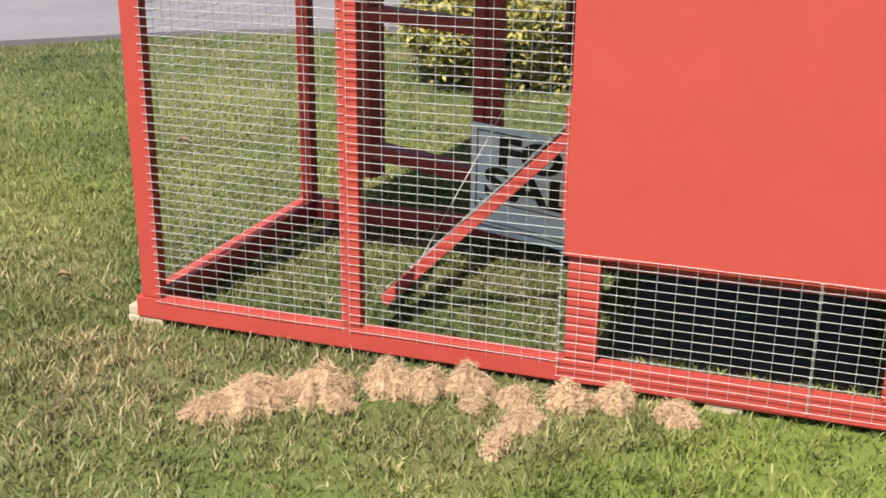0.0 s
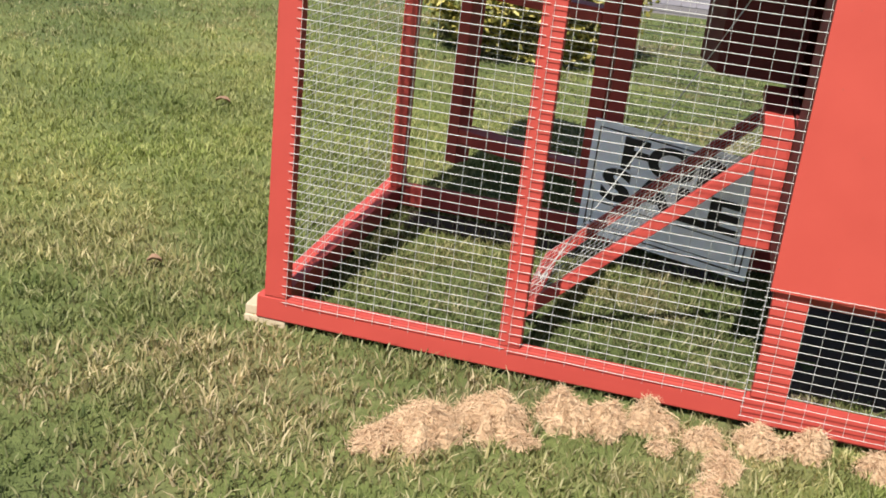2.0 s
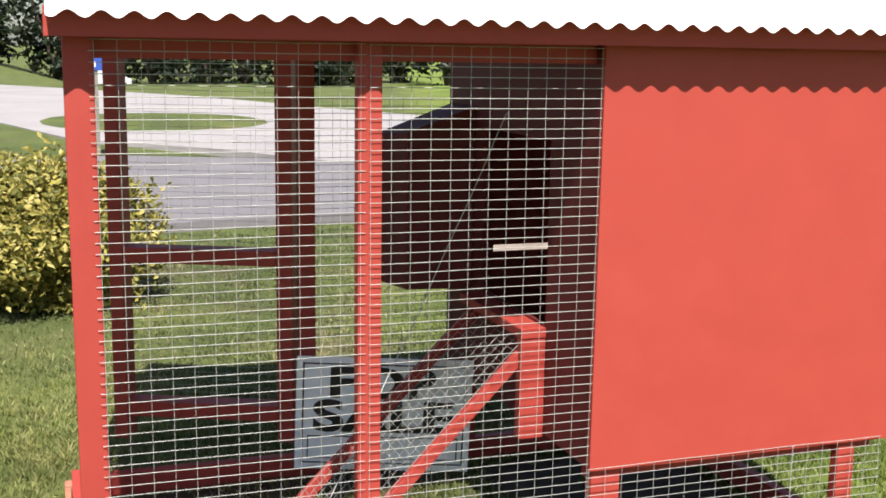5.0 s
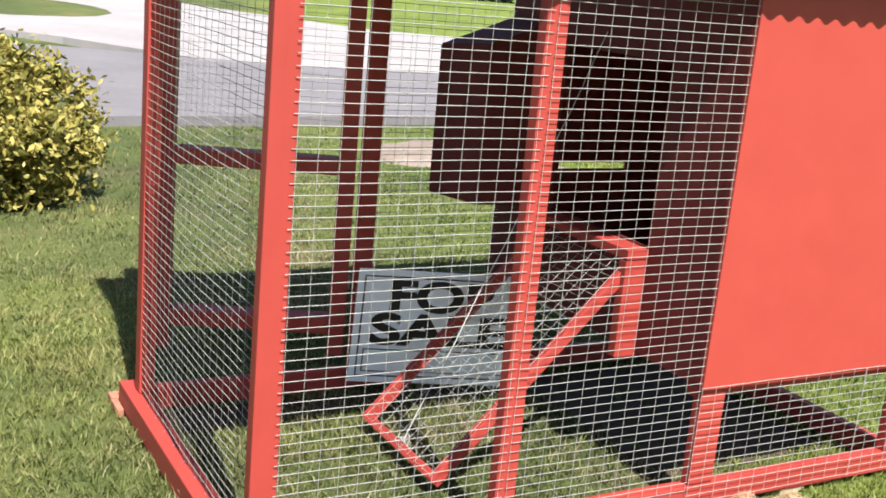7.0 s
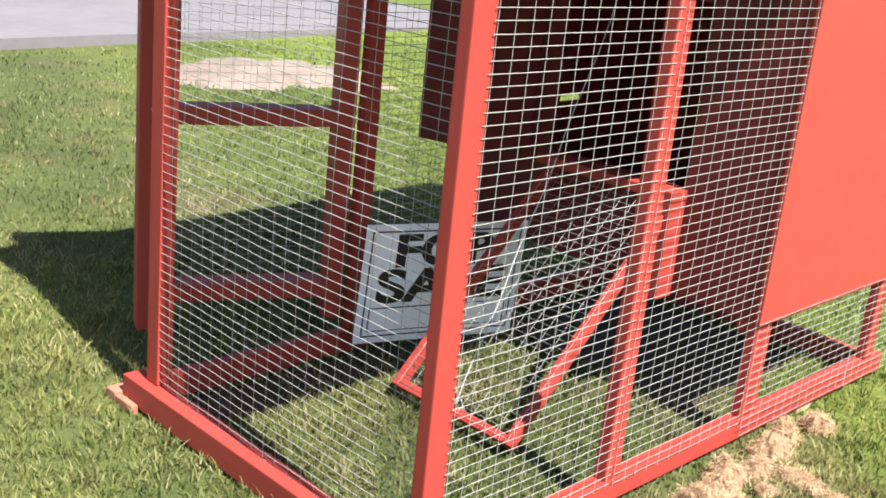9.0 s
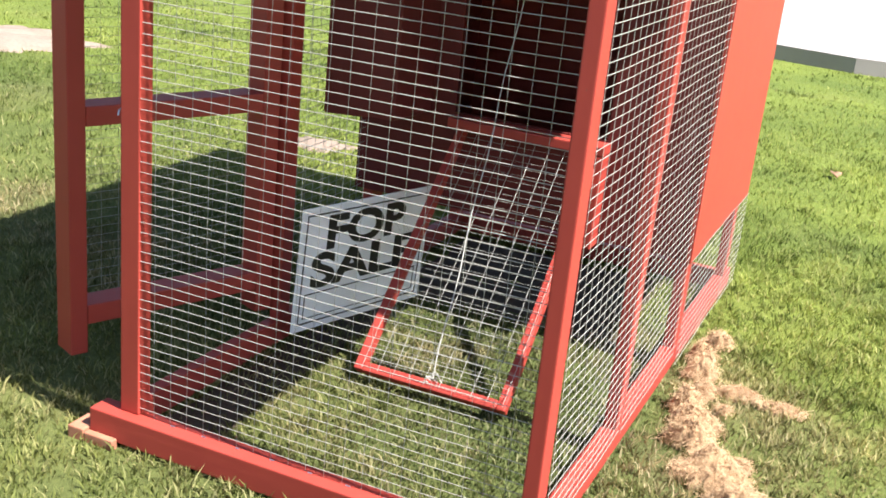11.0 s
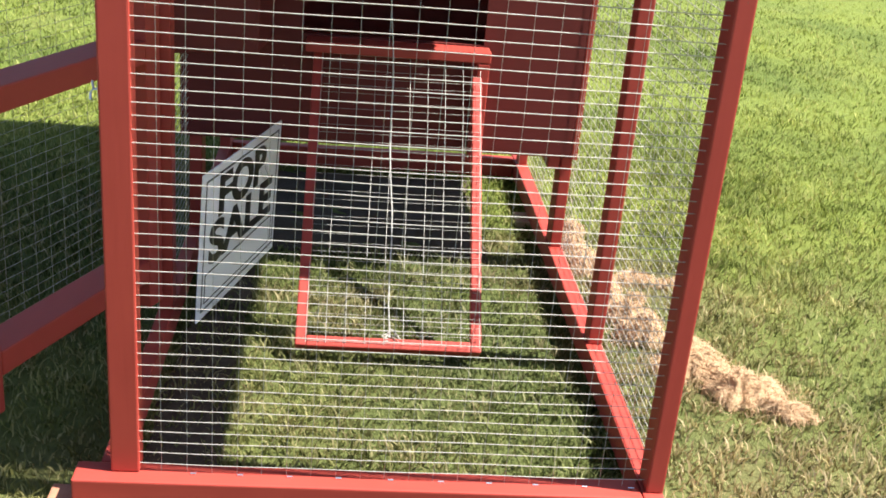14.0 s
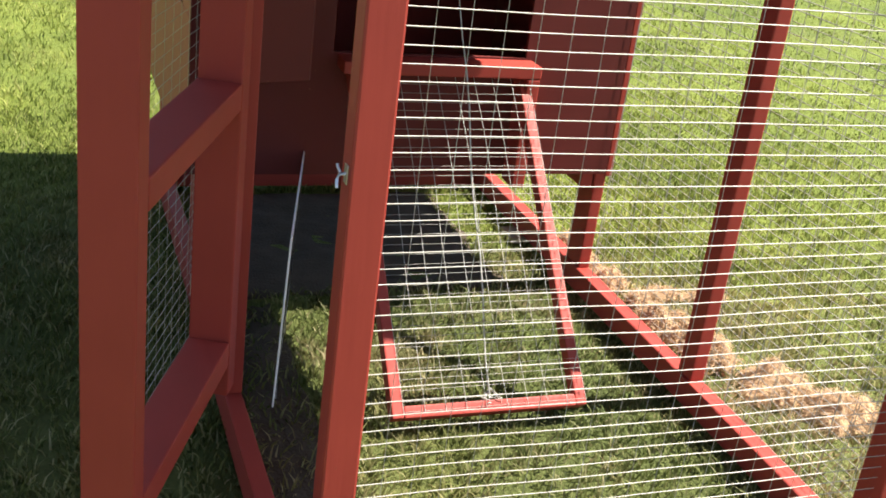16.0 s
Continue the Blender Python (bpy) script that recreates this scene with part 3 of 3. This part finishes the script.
# ramp up to the pop hole
def build_ramp():
    foot, top = Vector((0.655, 0, 0.045)), Vector((1.298, 0, 0.70))
    L = (top - foot).length
    a = -math.degrees(math.atan2(top.z - foot.z, top.x - foot.x))
    y0, y1 = 0.322, 0.812
    m = pose(foot.x, 0, foot.z, 0, a, 0)
    w = 0.028
    ramp = empty("ramp")
    ramp.parent = coop
    tagged(ramp, "wire-covered timber ramp up to the pop hole")
    mesh_panel("wire_mesh", m @ Vector((0.012, y0 + 0.006, 0.022)), m.to_3x3() @ Vector((1, 0, 0)), (0, 1, 0), 35, 9, P / 2, P, ramp, "galvanised welded wire mesh", 0.003, r=0.0008, seed=9)
    timber("side_rail", (0.0, y0, -0.02), (L - 0.02, y0 + w, 0.016), RED_X, ramp, "", m)
    timber("side_rail", (0.0, y1 - w, -0.02), (L - 0.02, y1, 0.018), RED_X, ramp, "", m)
    timber("cross_bar", (-0.001, y0 + w + 0.001, -0.02), (w, y1 - w - 0.001, 0.018), RED_Y, ramp, "", m)
    timber("cross_bar", (1.225, 0.30, 0.690), (1.303, 0.835, 0.722), RED_Y, ramp)
    timber("ramp_leg", (1.225, 0.302, 0.385), (1.303, 0.338, 0.689), RED_Z, ramp)


build_ramp()


# staples that hold the wire to the rails and posts
def staples():
    verts, faces = [], []
    rng = random.Random(4)
    spots = [((0.002, 0.07 + i * 0.102, 0.0915), (0, 1, 0)) for i in range(10)]
    for p, d in spots:
        p, d = Vector(p), Vector(d)
        j = rng.uniform(-0.006, 0.006)
        tube(verts, faces, [p + d * (j - 0.006), p + d * (j + 0.006)], 0.0016, 4)
    tagged(raw_part("staple", verts, faces, STEEL, coop, "zinc fencing staples"), kind="stuff")


staples()


# lifting cord from the ramp's foot
def cord():
    verts, faces = [], []
    a, b = Vector((0.675, 0.565, 0.075)), Vector((1.292, 0.62, 1.33))
    pts = []
    for i in range(17):
        t = i / 16
        p = a.lerp(b, t)
        p.z -= 0.02 * math.sin(math.pi * t)
        p.y += 0.004 * math.sin(t * 21)
        pts.append(p)
    tube(verts, faces, pts, 0.002, 5)
    knot = [Vector((0.672 + 0.02 * math.cos(k * 1.3), 0.56 + 0.028 * math.sin(k * 1.9), 0.075 + 0.018 * math.sin(k * 2.6 + 0.5))) for k in range(12)]
    tube(verts, faces, knot, 0.0018, 5)
    raw_part("cord", verts, faces, CORD, coop, "thin pale cord tied to the ramp", True)


cord()


# ---- for-sale sign ----
def text_mesh(body, size, offset, depth):
    cu = bpy.data.curves.new("lettering", "FONT")
    cu.body, cu.size, cu.align_x, cu.align_y, cu.offset, cu.extrude = body, size, "CENTER", "CENTER", offset, depth
    tmp = bpy.data.objects.new("lettering", cu)
    scene.collection.objects.link(tmp)
    bpy.context.view_layer.update()
    me = bpy.data.meshes.new_from_object(tmp.evaluated_get(bpy.context.evaluated_depsgraph_get()))
    bpy.data.objects.remove(tmp)
    me.materials.clear()
    me.materials.append(SIGN_BLACK)
    return me


def build_sign():
    W, H = 0.61, 0.41
    sign = tagged(empty("sale_sign", (1.005, 0.988, 0.0)), "white plastic yard sign with black lettering", "sign")
    sign.rotation_euler = (0, 0, math.atan2(0.91 - 1.066, 1.30 - 0.71))
    m = pose(0, 0, 0.265, 2, 2.0, 0)
    bm = bmesh.new()
    add_box(bm, (-W / 2, -0.002, -H / 2), (W / 2, 0.002, H / 2), m, 0.001)
    part("board", bm, SIGN_WHITE, sign)

    def bars(name, boxes):
        bm = bmesh.new()
        for x0, z0, x1, z1 in boxes:
            add_box(bm, (x0, -0.0036, z0), (x1, -0.0026, z1), m)
        return part(name, bm, SIGN_BLACK, sign, "black printed line")

    e, t = 0.022, 0.005
    a, b = W / 2 - e, H / 2 - e
    bars("border", [(-a, b - t, a, b), (-a, -b, a, -b + t), (-a, -b + t, -a + t, b - t), (a - t, -b + t, a, b - t)])
    bars("write_in_box", [(-a + 0.02, -0.085, a - 0.02, -0.081), (-a + 0.02, -b + 0.018, a - 0.02, -b + 0.021), (-a + 0.02, -b + 0.021, -a + 0.024, -0.085), (a - 0.024, -b + 0.021, a - 0.02, -0.085)])
    for word, size, z, sx in (("FOR", 0.150, 0.108, 1.38), ("SALE", 0.155, -0.014, 1.50)):
        ob = new("lettering", text_mesh(word, size, 0.0055, 0.0006))
        ob.parent = sign
        ob.matrix_local = m @ Matrix.Translation((0, -0.0032, z)) @ pose(0, 0, 0, 90, 0, 0) @ Matrix.Diagonal((sx, 1, 1, 1))
        ob["label"] = "bold black word " + word
    for x in (-0.17, 0.17):
        verts, faces = [], []
        tube(verts, faces, [(x, 0.006, -0.03), (x, 0.006, 0.20)], 0.002, 6)
        raw_part("stake", verts, faces, STEEL, sign, "thin wire stake")


build_sign()


# ---- straw bedding thrown out in front ----
STRAW_CORE = plain("packed_straw", (0.360, 0.228, 0.120), (0.580, 0.410, 0.245), 30, 0.95, 0, 0.9, 0.006)


def straw_heap(cx, cy, rx, ry, h, n, seed, turn=0.0):
    """A ragged low heap of crumbled straw with loose stems lying over it."""
    rng = random.Random(seed)
    verts, faces = [], []
    rot = Matrix.Rotation(turn, 3, "Z")
    rings, segs = 14, 64

    def rim(a):
        u = Vector((math.cos(a), math.sin(a), 0))
        return 0.88 + 0.40 * noise.noise(u * 1.7 + Vector((seed * 3.1, 0, 0.5))) + 0.30 * noise.noise(u * 4.5 + Vector((seed, 0, 2.5))) + 0.16 * noise.noise(u * 11 + Vector((0, seed, 5)))

    def lump(x, y):
        return 1 + 0.8 * noise.noise(Vector((x * 18, y * 18, seed))) + 0.55 * noise.noise(Vector((x * 48, y * 48, seed + 4))) + 0.3 * noise.noise(Vector((x * 110, y * 110, seed + 8)))

    for i in range(rings + 1):
        for k in range(segs):
            a, q = 2 * math.pi * k / segs, i / rings
            p = rot @ Vector((rx * q * rim(a) * math.cos(a), ry * q * rim(a) * math.sin(a), 0))
            z = max(0.0, h * (1 - q ** 2.2) * lump(p.x, p.y)) + 0.012 - 0.03 * (q > 0.99)
            verts.append((cx + p.x, cy + p.y, z))
    for i in range(rings):
        for k in range(segs):
            j = (k + 1) % segs
            faces.append((i * segs + k, i * segs + j, (i + 1) * segs + j, (i + 1) * segs + k))
    core = raw_part("bedding_mound", verts, faces, STRAW_CORE, None, "", True)
    tagged(core, "pale straw bedding heaped on the grass", "straw heap", "straw along the coop")
    sv, sf = [], []
    for _ in range(n * 9):
        a = rng.uniform(0, 6.283)
        q = math.sqrt(rng.random()) * (1.0 if rng.random() < 0.9 else 1.35)
        p = rot @ Vector((rx * q * rim(a) * math.cos(a), ry * q * rim(a) * math.sin(a), 0))
        z = max(0.0, h * max(0.0, 1 - q ** 2.2) * lump(p.x, p.y)) + rng.uniform(0.008, 0.020)
        d = Vector((rng.gauss(0, 1), rng.gauss(0, 1), rng.gauss(0, 0.25))).normalized() * rng.uniform(0.012, 0.05)
        side = d.cross(Vector((rng.gauss(0, 1), rng.gauss(0, 1), 1.5))).normalized() * rng.uniform(0.0003, 0.0008)
        c = Vector((cx + p.x, cy + p.y, z))
        mid = c + Vector((rng.uniform(-0.004, 0.004), rng.uniform(-0.004, 0.004), rng.uniform(-0.002, 0.006)))
        b = len(sv)
        for pt in (c - d / 2, mid, c + d / 2):
            sv += [tuple(pt - side), tuple(pt + side)]
        sf += [(b, b + 1, b + 3, b + 2), (b + 2, b + 3, b + 5, b + 4)]
    tagged(raw_part("bedding", sv, sf, STRAW, core, "loose straw"), kind="stuff")


for i, (cx, cy, rx, ry, h, n, turn) in enumerate((
        (0.48, -0.46, 0.085, 0.060, 0.022, 110, 0.9), (0.58, -0.37, 0.13, 0.100, 0.048, 210, 0.7), (0.71, -0.27, 0.12, 0.105, 0.055, 210, 0.6),
        (0.87, -0.17, 0.080, 0.085, 0.062, 150, 0.4), (0.98, -0.15, 0.060, 0.085, 0.055, 120, -0.3), (1.08, -0.11, 0.075, 0.065, 0.050, 120, 0.3),
        (1.22, -0.13, 0.055, 0.040, 0.028, 70, 0.2), (1.36, -0.10, 0.080, 0.060, 0.042, 100, 0.1), (1.47, -0.07, 0.055, 0.055, 0.050, 80, 0.0),
        (1.64, -0.10, 0.055, 0.050, 0.034, 70, 0.4), (1.27, -0.24, 0.045, 0.080, 0.016, 70, -0.15), (1.24, -0.37, 0.034, 0.080, 0.010, 60, 0.1),
        (0.80, -0.33, 0.040, 0.028, 0.014, 40, 0.5), (1.12, -0.21, 0.034, 0.026, 0.012, 36, 0.0))):
    straw_heap(cx, cy, rx, ry, h, n, 11 + i, turn)


# ---- lawn blades ----
def blades(name, count, region, lo, hi, width, seed, keep=None, spread=0.016):
    """Tapered, bent blades in loose tufts, two faces each, as one mesh."""
    rng = np.random.default_rng(seed)
    x0, x1, y0, y1 = region
    m = count // 14
    cx, cy, ch = rng.uniform(x0, x1, m), rng.uniform(y0, y1, m), rng.uniform(0.55, 1.25, m)
    pick = rng.integers(0, m, count)
    ox, oy = rng.normal(0, spread, count), rng.normal(0, spread, count)
    loose = rng.random(count) < 0.35
    x = np.where(loose, rng.uniform(x0, x1, count), cx[pick] + ox)
    y = np.where(loose, rng.uniform(y0, y1, count), cy[pick] + oy)
    tall, away = ch[pick], np.arctan2(oy, ox)
    if keep is not None:
        k = keep(x, y)
        x, y, tall, away = x[k], y[k], tall[k], away[k]
    n = len(x)
    swell = 1.0 + 0.3 * np.sin(x * 4.1 + 2.0 * np.sin(y * 2.3)) * np.sin(y * 3.3 + 1.7 * np.sin(x * 2.1))
    h = rng.uniform(lo, hi, n) * tall * swell
    a = rng.uniform(0, 2 * np.pi, n)
    b = away + rng.normal(0, 0.9, n)
    lean = rng.uniform(0.3, 1.4, n) * h
    w = width * rng.uniform(0.7, 1.3, n)
    ux, uy, lx, ly = np.cos(a) * w, np.sin(a) * w, np.cos(b) * lean, np.sin(b) * lean
    g = np.array([ground_height(p, q) for p, q in zip(x, y)])
    v = np.empty((n, 5, 3), np.float32)
    v[:, 0] = np.stack((x - ux, y - uy, g - 0.004), 1)
    v[:, 1] = np.stack((x + ux, y + uy, g - 0.004), 1)
    v[:, 2] = np.stack((x + lx * 0.35 - ux * 0.8, y + ly * 0.35 - uy * 0.8, g + h * 0.6), 1)
    v[:, 3] = np.stack((x + lx * 0.35 + ux * 0.8, y + ly * 0.35 + uy * 0.8, g + h * 0.6), 1)
    v[:, 4] = np.stack((x + lx, y + ly, g + h), 1)
    base = np.arange(n, dtype=np.int32)[:, None] * 5
    loops = (base + np.array([[0, 1, 3, 2, 2, 3, 4]], np.int32)).ravel()
    starts = (np.arange(n, dtype=np.int32)[:, None] * 7 + np.array([[0, 4]], np.int32)).ravel()
    me = bpy.data.meshes.new(name)
    me.vertices.add(n * 5)
    me.vertices.foreach_set("co", v.ravel())
    me.loops.add(len(loops))
    me.loops.foreach_set("vertex_index", loops)
    me.polygons.add(len(starts))
    me.polygons.foreach_set("loop_start", starts)
    me.update(calc_edges=True)
    me.materials.append(GRASS)
    return tagged(new(name, me), "short mown lawn grass, green with dry blades", "grass", kind="stuff")


DRIVE_X, DRIVE_Y = [-14, -8, -4.1, -3.1, -0.8, 1.4, 3.4, 8, 16], [-5, 0.6, 4.4, 5.4, 6.8, 7.3, 7.5, 7.6, 8]


def on_lawn(x, y):
    soil = np.minimum(((x - 3.7) / 1.0) ** 2 + ((y - 5.75) / 0.85) ** 2, ((x - 3.0) / 0.15) ** 2 + ((y - 2.35) / 0.21) ** 2)
    return (y < np.interp(x, DRIVE_X, DRIVE_Y) - 0.05) & (soil > 0.55 + 0.45 * np.sin(x * 7 + 2 * np.sin(y * 5)) * np.cos(y * 9))


PATCH = np.random.default_rng(77)


def share(x, y, box, feather):
    """How far inside a box a place is, from 0 at its rim to 1."""
    d = np.minimum(np.minimum(x - box[0], box[1] - x), np.minimum(y - box[2], box[3] - y))
    return np.clip(d / feather, 0, 1)


NEAR, MID = (-2.2, 3.5, -1.9, 3.2), (-5.5, 7.0, -3.5, 6.5)


def near_lawn(x, y):
    bare = (x > 1.4) & (x < 2.15) & (y > 0.26) & (y < 1.1)
    bare |= (x > 0.08) & (x < 1.33) & (y > 0.98 + 0.03 * np.sin(x * 17)) & (y < 1.11) & (PATCH.random(len(x)) < 0.6)
    return on_lawn(x, y) & ~bare & (PATCH.random(len(x)) < share(x, y, NEAR, 1.3))


def mid_lawn(x, y):
    return on_lawn(x, y) & (PATCH.random(len(x)) < share(x, y, MID, 2.0)) & (PATCH.random(len(x)) > share(x, y, NEAR, 1.3))


def far_lawn(x, y):
    return on_lawn(x, y) & (PATCH.random(len(x)) > share(x, y, MID, 2.0))


blades("grass", 250000, NEAR, 0.014, 0.034, 0.0025, 5, near_lawn)
blades("grass", 230000, MID, 0.014, 0.034, 0.003, 6, mid_lawn, 0.03)
blades("grass", 70000, (-9, 10, -6, 8), 0.014, 0.030, 0.005, 7, far_lawn, 0.06)


# ---- bush ----
def leafy(name, label, category, cx, cy, rx, ry, h, leaves, leaf, mat, seed, trunk_r, base=0.1, stems=7, tufts=60, spread=(0.10, 0.24)):
    rng = random.Random(seed)
    plant = tagged(empty(name, (cx, cy, ground_height(cx, cy))), label, category)
    verts, faces = [], []
    tips = []
    for i in range(stems):
        a = 2 * math.pi * i / stems + rng.uniform(-0.3, 0.3)
        q = rng.uniform(0.35, 0.85)
        top = Vector((rx * q * math.cos(a), ry * q * math.sin(a), h * rng.uniform(0.55, 0.95)))
        pts = [Vector((0, 0, -0.05)), Vector((top.x * 0.3, top.y * 0.3, top.z * 0.35)), Vector((top.x * 0.7, top.y * 0.7, top.z * 0.7)), top]
        for k in range(3):
            tube(verts, faces, [pts[k], pts[k + 1]], trunk_r * (1 - k * 0.3), 6)
        tips += pts[1:]
    raw_part("stem", verts, faces, BARK, plant)
    clumps = []
    for _ in range(tufts):
        a, q = rng.uniform(0, 6.283), rng.random() ** 0.3
        z = rng.uniform(base, 1)
        k = math.sqrt(max(0.05, 1 - (2 * (z - 0.45)) ** 2 * 0.8))
        k *= 0.92 + 0.5 * noise.noise(Vector((math.cos(a) * 1.6 + seed, math.sin(a) * 1.6, z * 2.4)))
        clumps.append((rx * q * k * math.cos(a), ry * q * k * math.sin(a), h * z, rng.uniform(*spread)))
    lv, lf = [], []
    for _ in range(leaves):
        x, y, z, s = rng.choice(clumps)
        s *= min(rx, h)
        c = Vector((x + rng.gauss(0, s), y + rng.gauss(0, s), max(0.05, z + rng.gauss(0, s * 0.8))))
        d = Vector((rng.gauss(0, 1), rng.gauss(0, 1), rng.gauss(0.3, 0.8))).normalized()
        e = d.orthogonal().normalized()
        e.rotate(Matrix.Rotation(rng.uniform(0, 6.28), 3, d))
        u = leaf * rng.uniform(0.6, 1.3)
        b = len(lv)
        f = e.cross(d)
        lv += [tuple(c - d * u), tuple(c + e * u * 0.5 + f * u * 0.12), tuple(c + d * u), tuple(c - e * u * 0.5 + f * u * 0.12)]
        lf += [(b, b + 1, b + 2, b + 3)]
    raw_part("crown", lv, lf, mat, plant)
    return plant


leafy("bush", "rounded yellow-green leafy bush on the lawn", "bush", -0.17, 4.38, 0.66, 0.56, 0.76, 46000, 0.027, LEAF, 3, 0.012, 0.06, 9, 130, (0.06, 0.15))


def dead_leaf(x, y, turn, size, seed):
    """A dry curled leaf lying on the grass."""
    rng = random.Random(seed)
    verts, faces = [], []
    for i in range(7):
        t = i / 6
        w = size * 0.33 * math.sin(math.pi * min(0.97, t + 0.03)) ** 0.8
        for k in (-1, 0, 1):
            p = Vector((size * (t - 0.5), k * w, 0.012 * abs(k) + 0.014 * math.sin(3 * t) + rng.uniform(-0.002, 0.002)))
            p.rotate(Matrix.Rotation(turn, 3, "Z"))
            verts.append((x + p.x, y + p.y, 0.022 + p.z))
    for i in range(6):
        for k in (0, 1):
            b = i * 3 + k
            faces.append((b, b + 3, b + 4, b + 1))
    ob = raw_part("leaf", verts, faces, DRY_LEAF, None, "", True)
    md = ob.modifiers.new("thickness", "SOLIDIFY")
    md.thickness = 0.001
    tagged(ob, "dry curled brown leaf lying on the lawn", "leaf", "fallen leaves")


DRY_LEAF = plain("dry_leaf", (0.198, 0.112, 0.059), (0.297, 0.178, 0.106), 40, 0.8)
for k, (x, y, turn, size) in enumerate(((-0.46, 0.20, 0.4, 0.045), (-0.67, -0.55, 2.6, 0.045), (-1.1, 2.02, 0.1, 0.07), (4.5, -0.17, 0.3, 0.10))):
    dead_leaf(x, y, turn, size, 60 + k)


MULCH = plain("bark_mulch", (0.19, 0.135, 0.08), (0.32, 0.24, 0.145), 22, 0.95, 0, 0.9, 0.01)


def sapling():
    """A thin young tree with a mulched foot."""
    s = tagged(empty("sapling", (7.35, -0.52, ground_height(7.35, -0.52))), "thin young sapling with a brown mulched foot", "young tree")
    verts, faces = [], []
    tube(verts, faces, [(0, 0, -0.05), (0.02, 0.03, 0.7), (0.05, 0.09, 1.6)], 0.014, 7)
    for k in range(6):
        a = k * 1.1
        z = 0.9 + k * 0.12
        tube(verts, faces, [(0.03, 0.05, z), (0.03 + 0.22 * math.cos(a), 0.05 + 0.22 * math.sin(a), z + 0.2)], 0.005, 5)
    raw_part("trunk", verts, faces, GREY_WOOD, s)
    bm = bmesh.new()
    bmesh.ops.create_icosphere(bm, subdivisions=3, radius=1.0)
    for v in bm.verts:
        k = 1 + 0.35 * noise.noise(v.co * 2.5)
        v.co = Vector((v.co.x * 0.10 * k, v.co.y * 0.10 * k, max(-0.02, v.co.z * 0.08 * k)))
    part("mulch", bm, MULCH, s, "brown mulch heap", True)
    rng = random.Random(21)
    sv, sf = [], []
    for _ in range(420):
        a, q = rng.uniform(0, 6.283), rng.random() ** 0.6
        p = Vector((0.11 * q * math.cos(a), 0.11 * q * math.sin(a), 0))
        tip = p * rng.uniform(1.0, 1.7) + Vector((rng.gauss(0, 0.02), rng.gauss(0, 0.02), rng.uniform(0.12, 0.32) * (1.1 - 0.5 * q)))
        side = Vector((math.sin(a * 3), math.cos(a * 3), 0)) * 0.004
        b = len(sv)
        sv += [tuple(p - side), tuple(p + side), tuple(tip)]
        sf.append((b, b + 1, b + 2))
    tagged(raw_part("dry_grass", sv, sf, MULCH, s, "dry brown grass tuft"), kind="stuff")


sapling()


# ---- far things: trees, van, sign post, machine ----
rngf = random.Random(8)
for i in range(26):
    x = -40 + i * 4.4 + rngf.uniform(-1.5, 1.5)
    leafy("tree", "dark leafy tree far beyond the road", "tree", x, 112 + rngf.uniform(-6, 10), 4.2, 3.5, rngf.uniform(8, 12), 1500, 0.42, FAR_LEAF, 40 + i, 0.25, 0.06, 5)


def van():
    v = tagged(empty("van", (3.5, 93, ground_height(3.5, 93))), "white parked van beyond the road", "van")
    v.rotation_euler = (0, 0, radians(35))
    bm = bmesh.new()
    prof = [(-2.3, 0.4), (2.3, 0.4), (2.35, 1.0), (1.5, 1.15), (0.95, 1.9), (-2.2, 1.95), (-2.35, 1.0)]
    a = [bm.verts.new((x, -0.9, z)) for x, z in prof]
    b = [bm.verts.new((x, 0.9, z)) for x, z in prof]
    bm.faces.new(a)
    bm.faces.new(b[::-1])
    for i in range(len(prof)):
        j = (i + 1) % len(prof)
        bm.faces.new((a[j], a[i], b[i], b[j]))
    bmesh.ops.bevel(bm, geom=list(bm.edges), offset=0.08, segments=2, affect="EDGES")
    part("body", bm, WHITE_PAINT, v)
    bm = bmesh.new()
    add_box(bm, (-0.4, -0.915, 1.2), (0.9, -0.895, 1.7), None, 0.004)
    part("window", bm, DARK_GLASS, v)
    for x in (-1.5, 1.5):
        for y in (-0.85, 0.85):
            bm = bmesh.new()
            bmesh.ops.create_cone(bm, cap_ends=True, segments=20, radius1=0.36, radius2=0.36, depth=0.22, matrix=pose(x, y, 0.36, 90, 0, 0))
            part("wheel", bm, RUBBER, v)


van()


def roadside_sign():
    s = tagged(empty("roadside_sign", (0.50, 14.3, 0)), "small blue sign on a weathered wooden post", "sign")
    timber("post", (-0.045, -0.045, -0.1), (0.045, 0.045, 1.38), GREY_WOOD, s)
    timber("plate", (-0.20, -0.06, 1.17), (0.14, -0.047, 1.35), BLUE_SIGN, s, "plain blue sign plate")
    timber("bar", (-0.08, -0.066, 1.22), (0.02, -0.0605, 1.30), WHITE_PAINT, s, "white bar")


roadside_sign()


def machine():
    s = tagged(empty("machine", (-8.3, 100, ground_height(-8.3, 100))), "yellow machine parked far beyond the road", "machine")
    timber("body", (-2.4, -1, 0.6), (2.4, 1, 1.7), YELLOW, s, bev=0.1)
    timber("cab", (-0.6, -0.9, 1.71), (1.0, 0.9, 2.9), YELLOW, s, bev=0.1)
    for x in (-1.6, 1.6):
        bm = bmesh.new()
        bmesh.ops.create_cone(bm, cap_ends=True, segments=20, radius1=0.6, radius2=0.6, depth=2.1, matrix=pose(x, 0, 0.6, 90, 0, 0))
        part("wheel", bm, RUBBER, s)


machine()
